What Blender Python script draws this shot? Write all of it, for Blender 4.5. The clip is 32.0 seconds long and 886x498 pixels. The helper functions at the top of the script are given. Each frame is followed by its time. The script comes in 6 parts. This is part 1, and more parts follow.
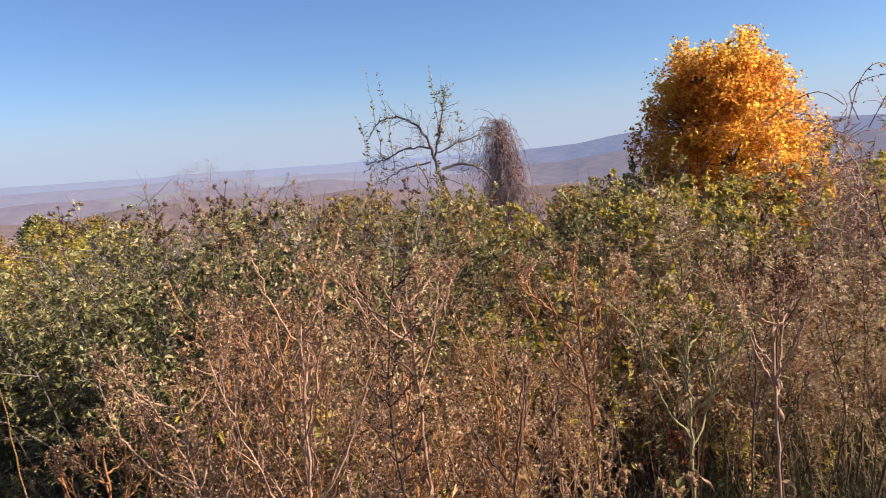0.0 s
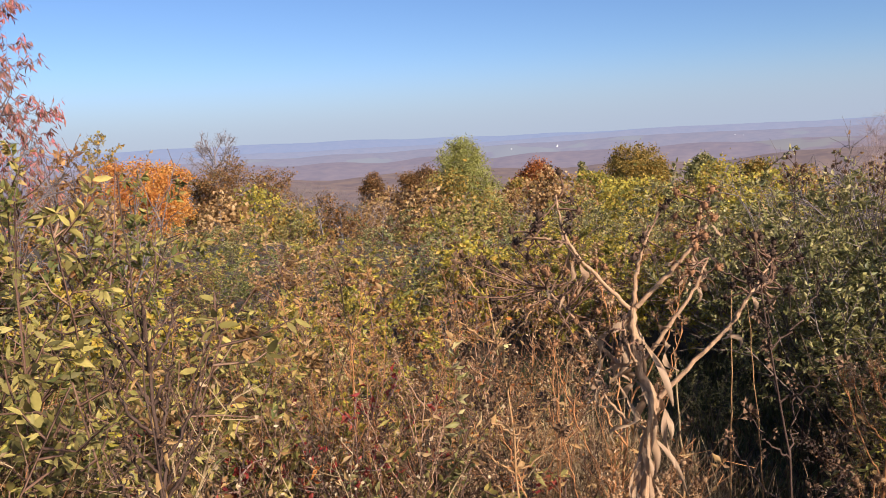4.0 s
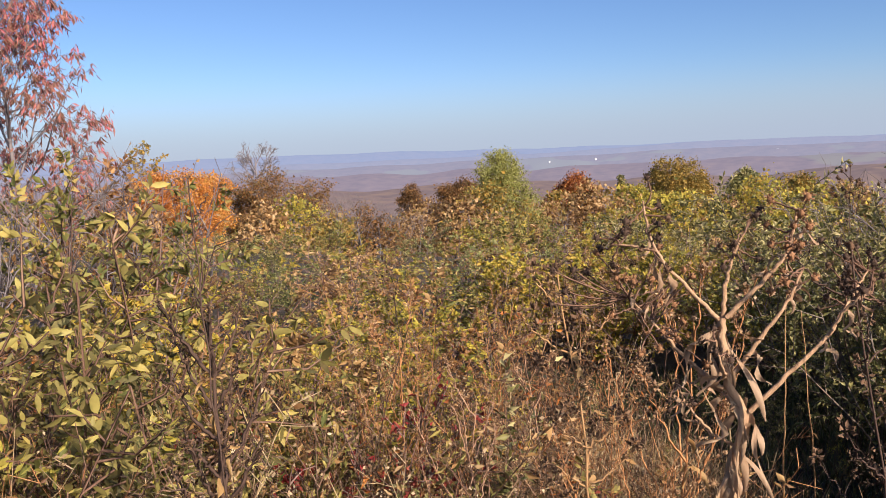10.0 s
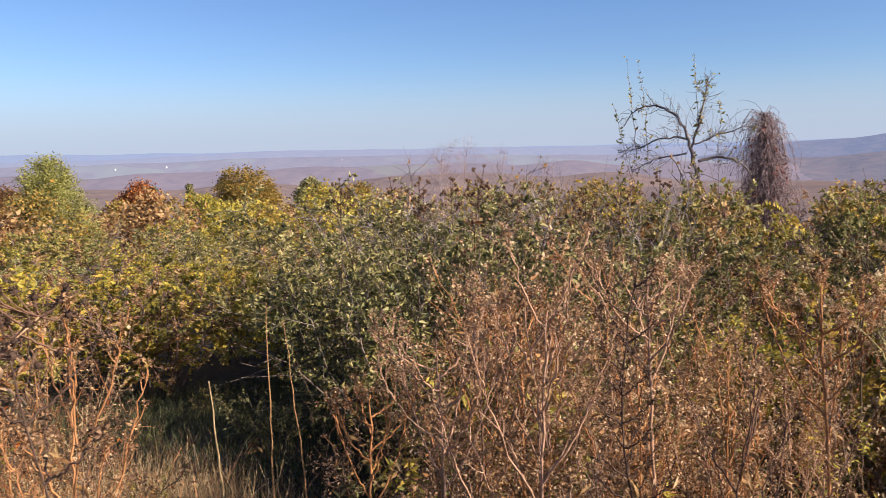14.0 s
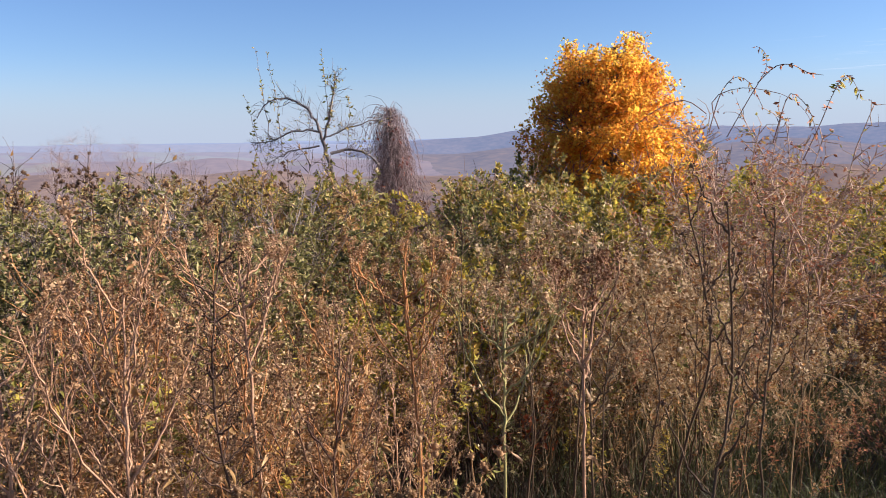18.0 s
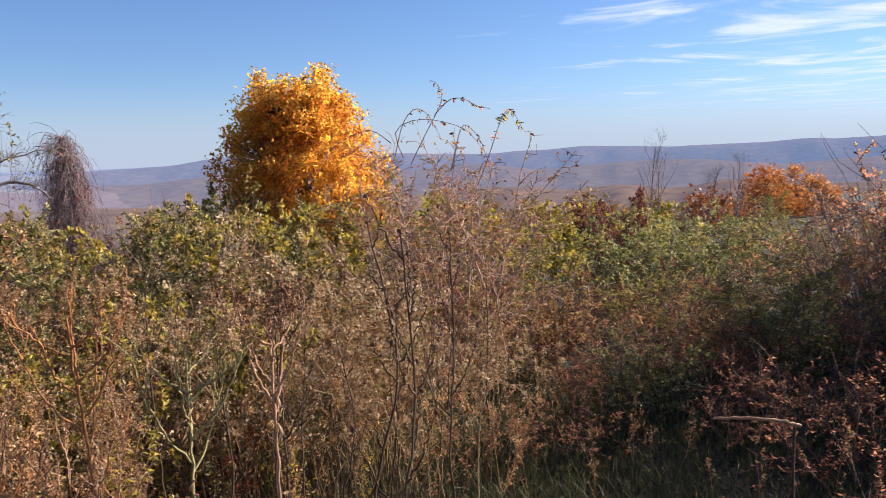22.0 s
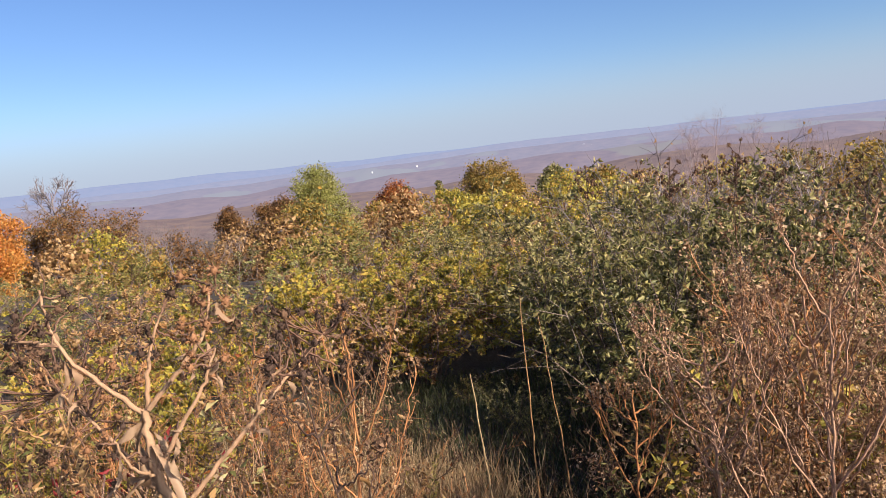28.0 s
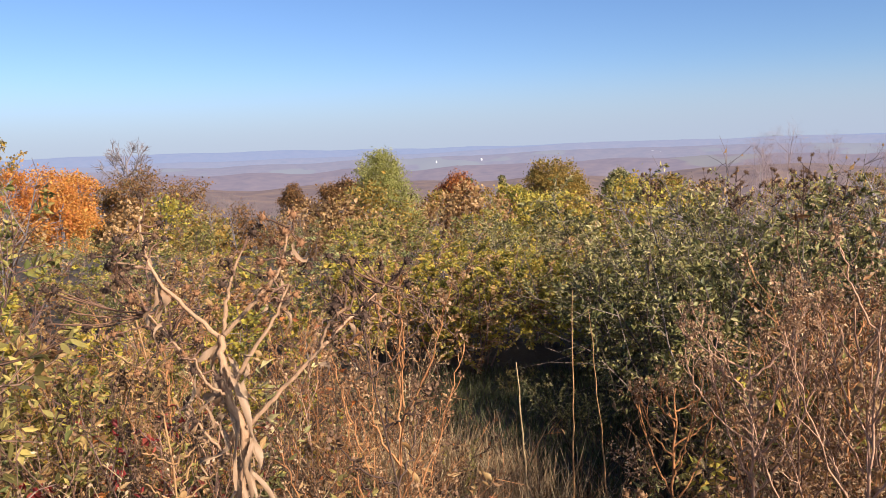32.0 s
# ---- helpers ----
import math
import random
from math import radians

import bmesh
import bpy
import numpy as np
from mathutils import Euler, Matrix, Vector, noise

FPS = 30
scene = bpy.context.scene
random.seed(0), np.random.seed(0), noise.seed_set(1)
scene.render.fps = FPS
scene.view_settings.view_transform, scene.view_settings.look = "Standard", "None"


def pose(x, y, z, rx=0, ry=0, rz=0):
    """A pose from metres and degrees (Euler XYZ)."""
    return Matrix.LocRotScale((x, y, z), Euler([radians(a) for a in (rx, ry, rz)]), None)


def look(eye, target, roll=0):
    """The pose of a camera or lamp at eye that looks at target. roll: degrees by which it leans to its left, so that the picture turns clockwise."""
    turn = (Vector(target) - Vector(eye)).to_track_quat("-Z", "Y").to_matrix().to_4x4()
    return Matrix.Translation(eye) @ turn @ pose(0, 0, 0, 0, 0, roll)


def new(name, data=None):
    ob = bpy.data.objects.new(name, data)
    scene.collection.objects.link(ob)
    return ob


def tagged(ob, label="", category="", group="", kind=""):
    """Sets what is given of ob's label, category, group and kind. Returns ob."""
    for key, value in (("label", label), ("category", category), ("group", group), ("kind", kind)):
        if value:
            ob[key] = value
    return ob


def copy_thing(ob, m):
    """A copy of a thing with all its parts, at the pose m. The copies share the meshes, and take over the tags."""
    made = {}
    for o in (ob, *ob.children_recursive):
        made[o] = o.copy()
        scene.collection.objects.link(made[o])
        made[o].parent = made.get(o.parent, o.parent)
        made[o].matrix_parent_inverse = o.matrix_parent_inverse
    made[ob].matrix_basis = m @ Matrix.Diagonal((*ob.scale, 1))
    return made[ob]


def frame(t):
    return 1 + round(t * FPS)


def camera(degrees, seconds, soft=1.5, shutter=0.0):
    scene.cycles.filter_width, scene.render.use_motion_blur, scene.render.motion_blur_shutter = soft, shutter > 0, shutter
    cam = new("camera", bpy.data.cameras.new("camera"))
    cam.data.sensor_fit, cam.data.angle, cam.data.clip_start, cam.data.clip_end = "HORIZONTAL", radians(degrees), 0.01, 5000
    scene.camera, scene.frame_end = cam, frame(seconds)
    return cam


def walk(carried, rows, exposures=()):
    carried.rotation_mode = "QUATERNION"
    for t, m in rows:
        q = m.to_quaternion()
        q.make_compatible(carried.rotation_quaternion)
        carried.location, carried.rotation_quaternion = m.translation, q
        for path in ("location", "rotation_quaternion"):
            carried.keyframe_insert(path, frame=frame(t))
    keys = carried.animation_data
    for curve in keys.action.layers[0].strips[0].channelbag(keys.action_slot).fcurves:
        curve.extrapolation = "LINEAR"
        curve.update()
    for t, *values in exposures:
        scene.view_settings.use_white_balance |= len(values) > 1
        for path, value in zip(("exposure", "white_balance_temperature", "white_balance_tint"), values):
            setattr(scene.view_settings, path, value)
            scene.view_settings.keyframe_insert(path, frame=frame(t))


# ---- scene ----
cam = camera(57.76, 32.0, soft=0.85, shutter=0.14)
# seconds, place in metres, turn in degrees
ROWS = [
    (0.0, 0.252, 0.333, 1.615, 83.39, 4.30, -47.22),
    (0.5, 0.202, 0.304, 1.641, 83.15, 4.31, -40.13),
    (1.0, 0.098, 0.296, 1.682, 83.35, 4.41, -34.32),
    (1.5, -0.005, 0.279, 1.678, 83.79, 4.33, -28.60),
    (2.0, -0.049, 0.305, 1.673, 84.23, 4.02, -21.77),
    (2.5, -0.096, 0.298, 1.665, 83.98, 3.39, -16.49),
    (3.0, -0.184, 0.216, 1.676, 83.19, 2.90, -10.68),
    (3.5, -0.241, 0.186, 1.675, 82.59, 2.60, -5.60),
    (4.0, -0.267, 0.183, 1.669, 82.22, 2.84, -2.61),
    (4.5, -0.294, 0.163, 1.673, 82.07, 3.21, -0.55),
    (6.5, -0.315, 0.198, 1.657, 83.32, 2.51, 1.40),
    (7.0, -0.308, 0.176, 1.660, 83.28, 2.54, 1.16),
    (7.5, -0.313, 0.208, 1.658, 83.22, 2.44, 0.72),
    (8.0, -0.305, 0.202, 1.661, 83.30, 2.56, 0.34),
    (8.5, -0.305, 0.207, 1.661, 83.32, 2.58, -0.16),
    (9.0, -0.311, 0.220, 1.661, 83.09, 2.69, -0.33),
    (9.5, -0.312, 0.221, 1.660, 83.01, 2.57, -0.29),
    (10.0, -0.319, 0.200, 1.662, 83.19, 2.41, 0.06),
    (10.5, -0.330, 0.193, 1.670, 83.49, 2.55, 0.99),
    (11.0, -0.345, 0.189, 1.670, 83.32, 2.53, 2.25),
    (11.5, -0.330, 0.190, 1.689, 83.32, 2.61, 1.71),
    (12.0, -0.268, 0.208, 1.687, 83.52, 2.94, -3.94),
    (12.5, -0.192, 0.210, 1.680, 83.37, 3.04, -11.44),
    (13.0, -0.090, 0.211, 1.675, 82.94, 3.09, -16.93),
    (13.5, 0.043, 0.212, 1.680, 82.63, 2.37, -23.45),
    (14.0, 0.133, 0.208, 1.669, 82.87, 1.18, -29.54),
    (14.5, 0.173, 0.200, 1.661, 82.98, 1.81, -35.28),
    (15.0, 0.165, 0.170, 1.659, 82.73, 1.83, -40.47),
    (15.5, 0.190, 0.160, 1.649, 82.71, 1.19, -43.79),
    (17.5, 0.278, 0.168, 1.603, 82.44, 0.38, -51.49),
    (18.0, 0.296, 0.162, 1.603, 82.24, 0.92, -54.17),
    (18.5, 0.325, 0.151, 1.603, 81.87, 1.08, -61.23),
    (19.0, 0.329, 0.119, 1.609, 82.21, 1.06, -70.78),
    (19.5, 0.336, 0.094, 1.614, 83.02, 0.30, -78.42),
    (20.0, 0.340, 0.074, 1.615, 83.32, 0.55, -82.55),
    (20.5, 0.345, 0.059, 1.615, 83.25, 1.17, -86.01),
    (21.0, 0.347, 0.063, 1.614, 83.30, 1.54, -86.62),
    (21.5, 0.343, 0.092, 1.611, 83.61, 1.60, -82.15),
    (22.0, 0.327, 0.125, 1.610, 83.78, 1.44, -75.39),
    (22.5, 0.315, 0.146, 1.607, 83.73, 1.04, -68.33),
    (23.0, 0.295, 0.169, 1.612, 83.29, 1.09, -59.98),
    (23.5, 0.261, 0.187, 1.623, 82.63, 2.88, -51.26),
    (24.0, 0.210, 0.230, 1.626, 81.85, 3.87, -45.90),
    (24.5, 0.188, 0.291, 1.595, 81.10, 2.68, -42.58),
    (25.0, 0.114, 0.288, 1.600, 80.83, 2.10, -36.03),
    (25.5, 0.055, 0.259, 1.623, 80.77, 3.13, -29.09),
    (26.0, 0.054, 0.231, 1.641, 80.92, 4.26, -23.76),
    (26.5, 0.113, 0.228, 1.650, 81.28, 4.15, -18.89),
    (28.5, 0.131, 0.248, 1.695, 83.65, 6.88, -11.39),
    (29.0, 0.123, 0.231, 1.693, 84.14, 6.22, -9.87),
    (29.5, 0.117, 0.219, 1.684, 83.96, 4.75, -8.13),
    (30.0, 0.103, 0.188, 1.680, 83.42, 3.18, -6.72),
    (30.5, 0.100, 0.186, 1.661, 82.72, 2.27, -6.17),
    (31.0, 0.105, 0.183, 1.666, 82.47, 2.35, -6.12),
    (31.5, 0.113, 0.180, 1.667, 82.68, 2.13, -6.91),
    (32.0, 0.113, 0.174, 1.665, 82.86, 1.97, -7.90),
]
EXPOSURES = [(t, e, 5900, 12) for t, e in ((0.0, 0.96), (1.0, 0.89), (3.0, 0.78), (11.0, 0.79), (13.0, 0.83), (15.0, 1.04), (18.0, 1.03), (20.0, 0.98), (21.0, 1.0), (23.0, 1.0), (24.0, 1.0), (26.0, 0.87), (29.0, 0.84), (32.0, 0.89))]
walk(cam, [(t, pose(*p)) for t, *p in ROWS], EXPOSURES)

# ---------------------------------------------------------------- sky and sun
SUN_AZ, SUN_EL = 143.0, 28.5  # degrees, clockwise from +y


def make_world():
    w = bpy.data.worlds.new("sky")
    scene.world = w
    w.use_nodes = True
    nt = w.node_tree
    nt.nodes.clear()
    N, L = nt.nodes.new, nt.links.new
    out, bg = N("ShaderNodeOutputWorld"), N("ShaderNodeBackground")
    sky = N("ShaderNodeTexSky")
    sky.sky_type, sky.sun_disc = "NISHITA", False
    sky.sun_elevation, sky.sun_rotation = radians(SUN_EL), radians(SUN_AZ)
    sky.altitude, sky.air_density, sky.dust_density, sky.ozone_density = 300, 1.0, 0.15, 3.0
    # thin streaky cloud in the quarter of the sky towards the sun
    tc = N("ShaderNodeTexCoord")
    sep = N("ShaderNodeSeparateXYZ")
    L(tc.outputs["Generated"], sep.inputs[0])

    def math_node(op, a, b=None, c=None):
        n = N("ShaderNodeMath")
        n.operation = op
        for i, v in enumerate((a, b, c)):
            if v is None:
                continue
            if isinstance(v, (int, float)):
                n.inputs[i].default_value = v
            else:
                L(v, n.inputs[i])
        return n.outputs[0]

    zc = math_node("MAXIMUM", sep.outputs[2], 0.03)
    px = math_node("DIVIDE", sep.outputs[0], zc)
    py = math_node("DIVIDE", sep.outputs[1], zc)
    comb = N("ShaderNodeCombineXYZ")
    L(math_node("MULTIPLY", px, 0.70), comb.inputs[0])
    L(math_node("MULTIPLY", py, 0.55), comb.inputs[1])
    nz = N("ShaderNodeTexNoise")
    nz.inputs["Scale"].default_value, nz.inputs["Detail"].default_value = 1.3, 7
    nz.inputs["Roughness"].default_value, nz.inputs["Distortion"].default_value = 0.62, 0.9
    L(comb.outputs[0], nz.inputs["Vector"])
    # cloud bank grows towards the sun's side
    bank = math_node("ADD", math_node("MULTIPLY", sep.outputs[0], 0.62), math_node("MULTIPLY", sep.outputs[1], -0.78))
    bank = math_node("MULTIPLY", math_node("SUBTRACT", bank, 0.30), 0.62)
    dens = math_node("ADD", nz.outputs["Fac"], bank)
    ramp = N("ShaderNodeMapRange")
    ramp.interpolation_type = "SMOOTHSTEP"
    L(dens, ramp.inputs["Value"])
    ramp.inputs["From Min"].default_value, ramp.inputs["From Max"].default_value = 0.71, 1.0
    fade = N("ShaderNodeMapRange")
    L(sep.outputs[2], fade.inputs["Value"])
    fade.inputs["From Min"].default_value, fade.inputs["From Max"].default_value = 0.035, 0.10
    cover = math_node("MULTIPLY", ramp.outputs[0], fade.outputs[0])
    # pale bright air low over the land
    low = N("ShaderNodeMapRange")
    low.interpolation_type = "SMOOTHERSTEP"
    L(sep.outputs[2], low.inputs["Value"])
    low.inputs["From Min"].default_value, low.inputs["From Max"].default_value = -0.01, 0.115
    low.inputs["To Min"].default_value, low.inputs["To Max"].default_value = 0.85, 0.0
    air = N("ShaderNodeMix")
    air.data_type = "RGBA"
    L(low.outputs[0], air.inputs["Factor"])
    tint = N("ShaderNodeMix")
    tint.data_type, tint.blend_type = "RGBA", "MULTIPLY"
    tint.inputs["Factor"].default_value = 1.0
    L(sky.outputs[0], tint.inputs["A"])
    tint.inputs["B"].default_value = (0.90, 0.96, 1.14, 1)
    L(tint.outputs["Result"], air.inputs["A"])
    air.inputs["B"].default_value = (4.7, 5.22, 6.2, 1)
    mix = N("ShaderNodeMix")
    mix.data_type = "RGBA"
    L(cover, mix.inputs["Factor"])
    L(air.outputs["Result"], mix.inputs["A"])
    mix.inputs["B"].default_value = (8.4, 8.6, 9.1, 1)
    # unseen bright glow round the sun, added as fill for the shaded slope
    near = math_node("ADD", math_node("MULTIPLY", sep.outputs[0], 0.55), math_node("ADD", math_node("MULTIPLY", sep.outputs[1], -0.73), math_node("MULTIPLY", sep.outputs[2], 0.407)))
    ring = N("ShaderNodeMapRange")
    ring.interpolation_type = "SMOOTHSTEP"
    L(near, ring.inputs["Value"])
    ring.inputs["From Min"].default_value, ring.inputs["From Max"].default_value = 0.85, 0.985
    fill_glow = N("ShaderNodeMix")
    fill_glow.data_type = "RGBA"
    L(ring.outputs[0], fill_glow.inputs["Factor"])
    L(mix.outputs["Result"], fill_glow.inputs["A"])
    fill_glow.inputs["B"].default_value = (58.0, 56.0, 53.0, 1)
    L(fill_glow.outputs["Result"], bg.inputs["Color"])
    bg.inputs["Strength"].default_value = 0.057
    L(bg.outputs[0], out.inputs[0])


make_world()
sun = new("sun", bpy.data.lights.new("sun", "SUN"))
sun.data.energy, sun.data.angle, sun.data.color = 5.0, radians(0.55), (1.0, 0.835, 0.635)
_a, _e = radians(SUN_AZ), radians(SUN_EL)
sun.matrix_world = look((0, 0, 0), (-math.sin(_a) * math.cos(_e), -math.cos(_a) * math.cos(_e), -math.sin(_e)))
sun.location = (30 * math.sin(_a), 30 * math.cos(_a), 25)

# ---------------------------------------------------------------- materials


def node_material(name):
    m = bpy.data.materials.new(name)
    m.use_nodes = True
    nt = m.node_tree
    nt.nodes.clear()
    return m, nt.nodes.new, nt.links.new


def ramp_node(N, stops):
    r = N("ShaderNodeValToRGB")
    el = r.color_ramp.elements
    while len(el) > 1:
        el.remove(el[-1])
    for i, c in enumerate(stops):
        p = i / max(1, len(stops) - 1)
        e = el[0] if i == 0 else el.new(p)
        e.position, e.color = p, (*c, 1)
    return r


def leaf_material(name, stops, thin=0.45, patch=1.6, rough=0.55, wear=(0.16, 0.09, 0.045), amount=0.35, tone=0.9):
    """Leaves: colour by leaf, drift of colour over the plant, brown wear on each blade, light passing through."""
    m, N, L = node_material(name)
    geo, tc = N("ShaderNodeNewGeometry"), N("ShaderNodeTexCoord")
    big = N("ShaderNodeTexNoise")
    big.inputs["Scale"].default_value, big.inputs["Detail"].default_value = patch, 3
    L(tc.outputs["Object"], big.inputs["Vector"])
    mr = N("ShaderNodeMapRange")
    mr.inputs["From Min"].default_value, mr.inputs["From Max"].default_value = 0.3, 0.7
    mr.inputs["To Min"].default_value, mr.inputs["To Max"].default_value = -0.3, 0.3
    L(big.outputs["Fac"], mr.inputs["Value"])
    info = N("ShaderNodeObjectInfo")
    ob = N("ShaderNodeMath")
    ob.operation, ob.inputs[1].default_value, ob.inputs[2].default_value = "MULTIPLY_ADD", 0.3, -0.15
    L(info.outputs["Random"], ob.inputs[0])
    add, add2 = N("ShaderNodeMath"), N("ShaderNodeMath")
    L(geo.outputs["Random Per Island"], add.inputs[0])
    L(mr.outputs[0], add.inputs[1])
    L(add.outputs[0], add2.inputs[0])
    L(ob.outputs[0], add2.inputs[1])
    add2.use_clamp = True
    r = ramp_node(N, [tuple(v * tone for v in c) for c in stops])
    L(add2.outputs[0], r.inputs[0])
    fine = N("ShaderNodeTexNoise")
    fine.inputs["Scale"].default_value, fine.inputs["Detail"].default_value = 38, 4
    L(tc.outputs["Object"], fine.inputs["Vector"])
    fr = N("ShaderNodeMapRange")
    fr.inputs["From Min"].default_value, fr.inputs["From Max"].default_value = 0.5, 0.72
    fr.inputs["To Max"].default_value = amount
    L(fine.outputs["Fac"], fr.inputs["Value"])
    mx = N("ShaderNodeMix")
    mx.data_type = "RGBA"
    L(fr.outputs[0], mx.inputs["Factor"])
    L(r.outputs[0], mx.inputs["A"])
    mx.inputs["B"].default_value = (*wear, 1)
    p, tr, ms, out = N("ShaderNodeBsdfPrincipled"), N("ShaderNodeBsdfTranslucent"), N("ShaderNodeMixShader"), N("ShaderNodeOutputMaterial")
    L(mx.outputs["Result"], p.inputs["Base Color"])
    p.inputs["Roughness"].default_value = rough
    p.inputs["Specular IOR Level"].default_value = 0.22
    L(mx.outputs["Result"], tr.inputs["Color"])
    ms.inputs[0].default_value = min(0.95, thin * 0.74)
    L(p.outputs[0], ms.inputs[1])
    L(tr.outputs[0], ms.inputs[2])
    L(ms.outputs[0], out.inputs[0])
    return m


def bark_material(name, stops, scale=9.0, rough=0.85, bump=0.5):
    """Stems and bark: colour by stem, streaks and pits."""
    m, N, L = node_material(name)
    geo, tc, mp = N("ShaderNodeNewGeometry"), N("ShaderNodeTexCoord"), N("ShaderNodeMapping")
    mp.inputs["Scale"].default_value = (1, 1, 0.25)
    L(tc.outputs["Object"], mp.inputs[0])
    n1, n2 = N("ShaderNodeTexNoise"), N("ShaderNodeTexNoise")
    n1.inputs["Scale"].default_value, n1.inputs["Detail"].default_value = scale * 6, 6
    n2.inputs["Scale"].default_value = scale * 0.35
    L(mp.outputs[0], n1.inputs["Vector"])
    L(tc.outputs["Object"], n2.inputs["Vector"])
    a, b = N("ShaderNodeMath"), N("ShaderNodeMath")
    a.operation, a.inputs[1].default_value = "MULTIPLY_ADD", 0.7
    L(n1.outputs["Fac"], a.inputs[0])
    L(geo.outputs["Random Per Island"], a.inputs[2])
    b.operation, b.inputs[1].default_value, b.inputs[2].default_value = "MULTIPLY_ADD", 0.55, -0.02
    L(a.outputs[0], b.inputs[0])
    b.use_clamp = True
    r = ramp_node(N, stops)
    L(b.outputs[0], r.inputs[0])
    bp = N("ShaderNodeBump")
    bp.inputs["Strength"].default_value, bp.inputs["Distance"].default_value = bump, 0.01
    L(n1.outputs["Fac"], bp.inputs["Height"])
    p, out = N("ShaderNodeBsdfPrincipled"), N("ShaderNodeOutputMaterial")
    L(r.outputs[0], p.inputs["Base Color"])
    L(bp.outputs[0], p.inputs["Normal"])
    p.inputs["Roughness"].default_value = rough
    p.inputs["Specular IOR Level"].default_value = 0.25
    L(p.outputs[0], out.inputs[0])
    return m


def ground_material():
    m, N, L = node_material("hill soil and litter")
    tc = N("ShaderNodeTexCoord")
    n1, n2, n3 = N("ShaderNodeTexNoise"), N("ShaderNodeTexNoise"), N("ShaderNodeTexNoise")
    for n, s, d in ((n1, 26, 8), (n2, 1.1, 4), (n3, 0.02, 6)):
        n.inputs["Scale"].default_value, n.inputs["Detail"].default_value = s, d
        L(tc.outputs["Object"], n.inputs["Vector"])
    r1 = ramp_node(N, [(0.014, 0.009, 0.005), (0.04, 0.025, 0.013), (0.09, 0.06, 0.032)])
    r2 = ramp_node(N, [(0.022, 0.028, 0.009), (0.045, 0.028, 0.014), (0.08, 0.055, 0.027)])
    L(n1.outputs["Fac"], r1.inputs[0])
    L(n2.outputs["Fac"], r2.inputs[0])
    mx = N("ShaderNodeMix")
    mx.data_type = "RGBA"
    mx.inputs["Factor"].default_value = 0.5
    L(r1.outputs[0], mx.inputs["A"])
    L(r2.outputs[0], mx.inputs["B"])
    bp = N("ShaderNodeBump")
    bp.inputs["Strength"].default_value, bp.inputs["Distance"].default_value = 0.9, 0.04
    L(n1.outputs["Fac"], bp.inputs["Height"])
    p, out = N("ShaderNodeBsdfPrincipled"), N("ShaderNodeOutputMaterial")
    L(mx.outputs["Result"], p.inputs["Base Color"])
    L(bp.outputs[0], p.inputs["Normal"])
    p.inputs["Roughness"].default_value = 0.95
    L(p.outputs[0], out.inputs[0])
    return m


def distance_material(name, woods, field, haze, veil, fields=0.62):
    """Far wooded land seen through miles of bright air: woods, some pasture, and the air's glow painted in as emission.
    """
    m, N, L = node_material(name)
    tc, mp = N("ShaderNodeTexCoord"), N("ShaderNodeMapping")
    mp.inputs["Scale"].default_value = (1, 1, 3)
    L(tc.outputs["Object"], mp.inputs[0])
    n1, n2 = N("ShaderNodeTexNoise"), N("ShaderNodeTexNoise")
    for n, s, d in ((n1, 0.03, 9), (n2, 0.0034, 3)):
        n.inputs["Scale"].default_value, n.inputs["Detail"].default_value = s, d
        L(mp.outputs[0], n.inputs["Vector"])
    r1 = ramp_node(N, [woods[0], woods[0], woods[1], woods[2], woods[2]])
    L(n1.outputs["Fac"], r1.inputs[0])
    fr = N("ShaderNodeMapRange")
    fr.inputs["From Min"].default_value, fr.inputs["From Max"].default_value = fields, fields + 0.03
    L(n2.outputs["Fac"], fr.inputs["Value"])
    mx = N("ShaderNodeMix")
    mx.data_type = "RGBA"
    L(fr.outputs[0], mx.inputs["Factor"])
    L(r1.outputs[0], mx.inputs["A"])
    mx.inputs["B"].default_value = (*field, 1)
    # haze painted into the surface: emission in the air's colour, mixed by veil
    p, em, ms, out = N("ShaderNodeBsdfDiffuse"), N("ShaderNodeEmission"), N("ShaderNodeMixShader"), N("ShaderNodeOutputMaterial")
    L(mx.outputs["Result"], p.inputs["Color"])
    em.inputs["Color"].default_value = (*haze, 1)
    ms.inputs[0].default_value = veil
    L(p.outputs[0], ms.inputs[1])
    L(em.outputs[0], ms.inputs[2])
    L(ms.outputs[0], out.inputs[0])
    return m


def plain_material(name, color, rough=0.7):
    m, N, L = node_material(name)
    tc, n = N("ShaderNodeTexCoord"), N("ShaderNodeTexNoise")
    n.inputs["Scale"].default_value = 3
    L(tc.outputs["Object"], n.inputs["Vector"])
    r = ramp_node(N, [tuple(c * 0.8 for c in color), color])
    L(n.outputs["Fac"], r.inputs[0])
    p, out = N("ShaderNodeBsdfPrincipled"), N("ShaderNodeOutputMaterial")
    L(r.outputs[0], p.inputs["Base Color"])
    p.inputs["Roughness"].default_value = rough
    L(p.outputs[0], out.inputs[0])
    return m


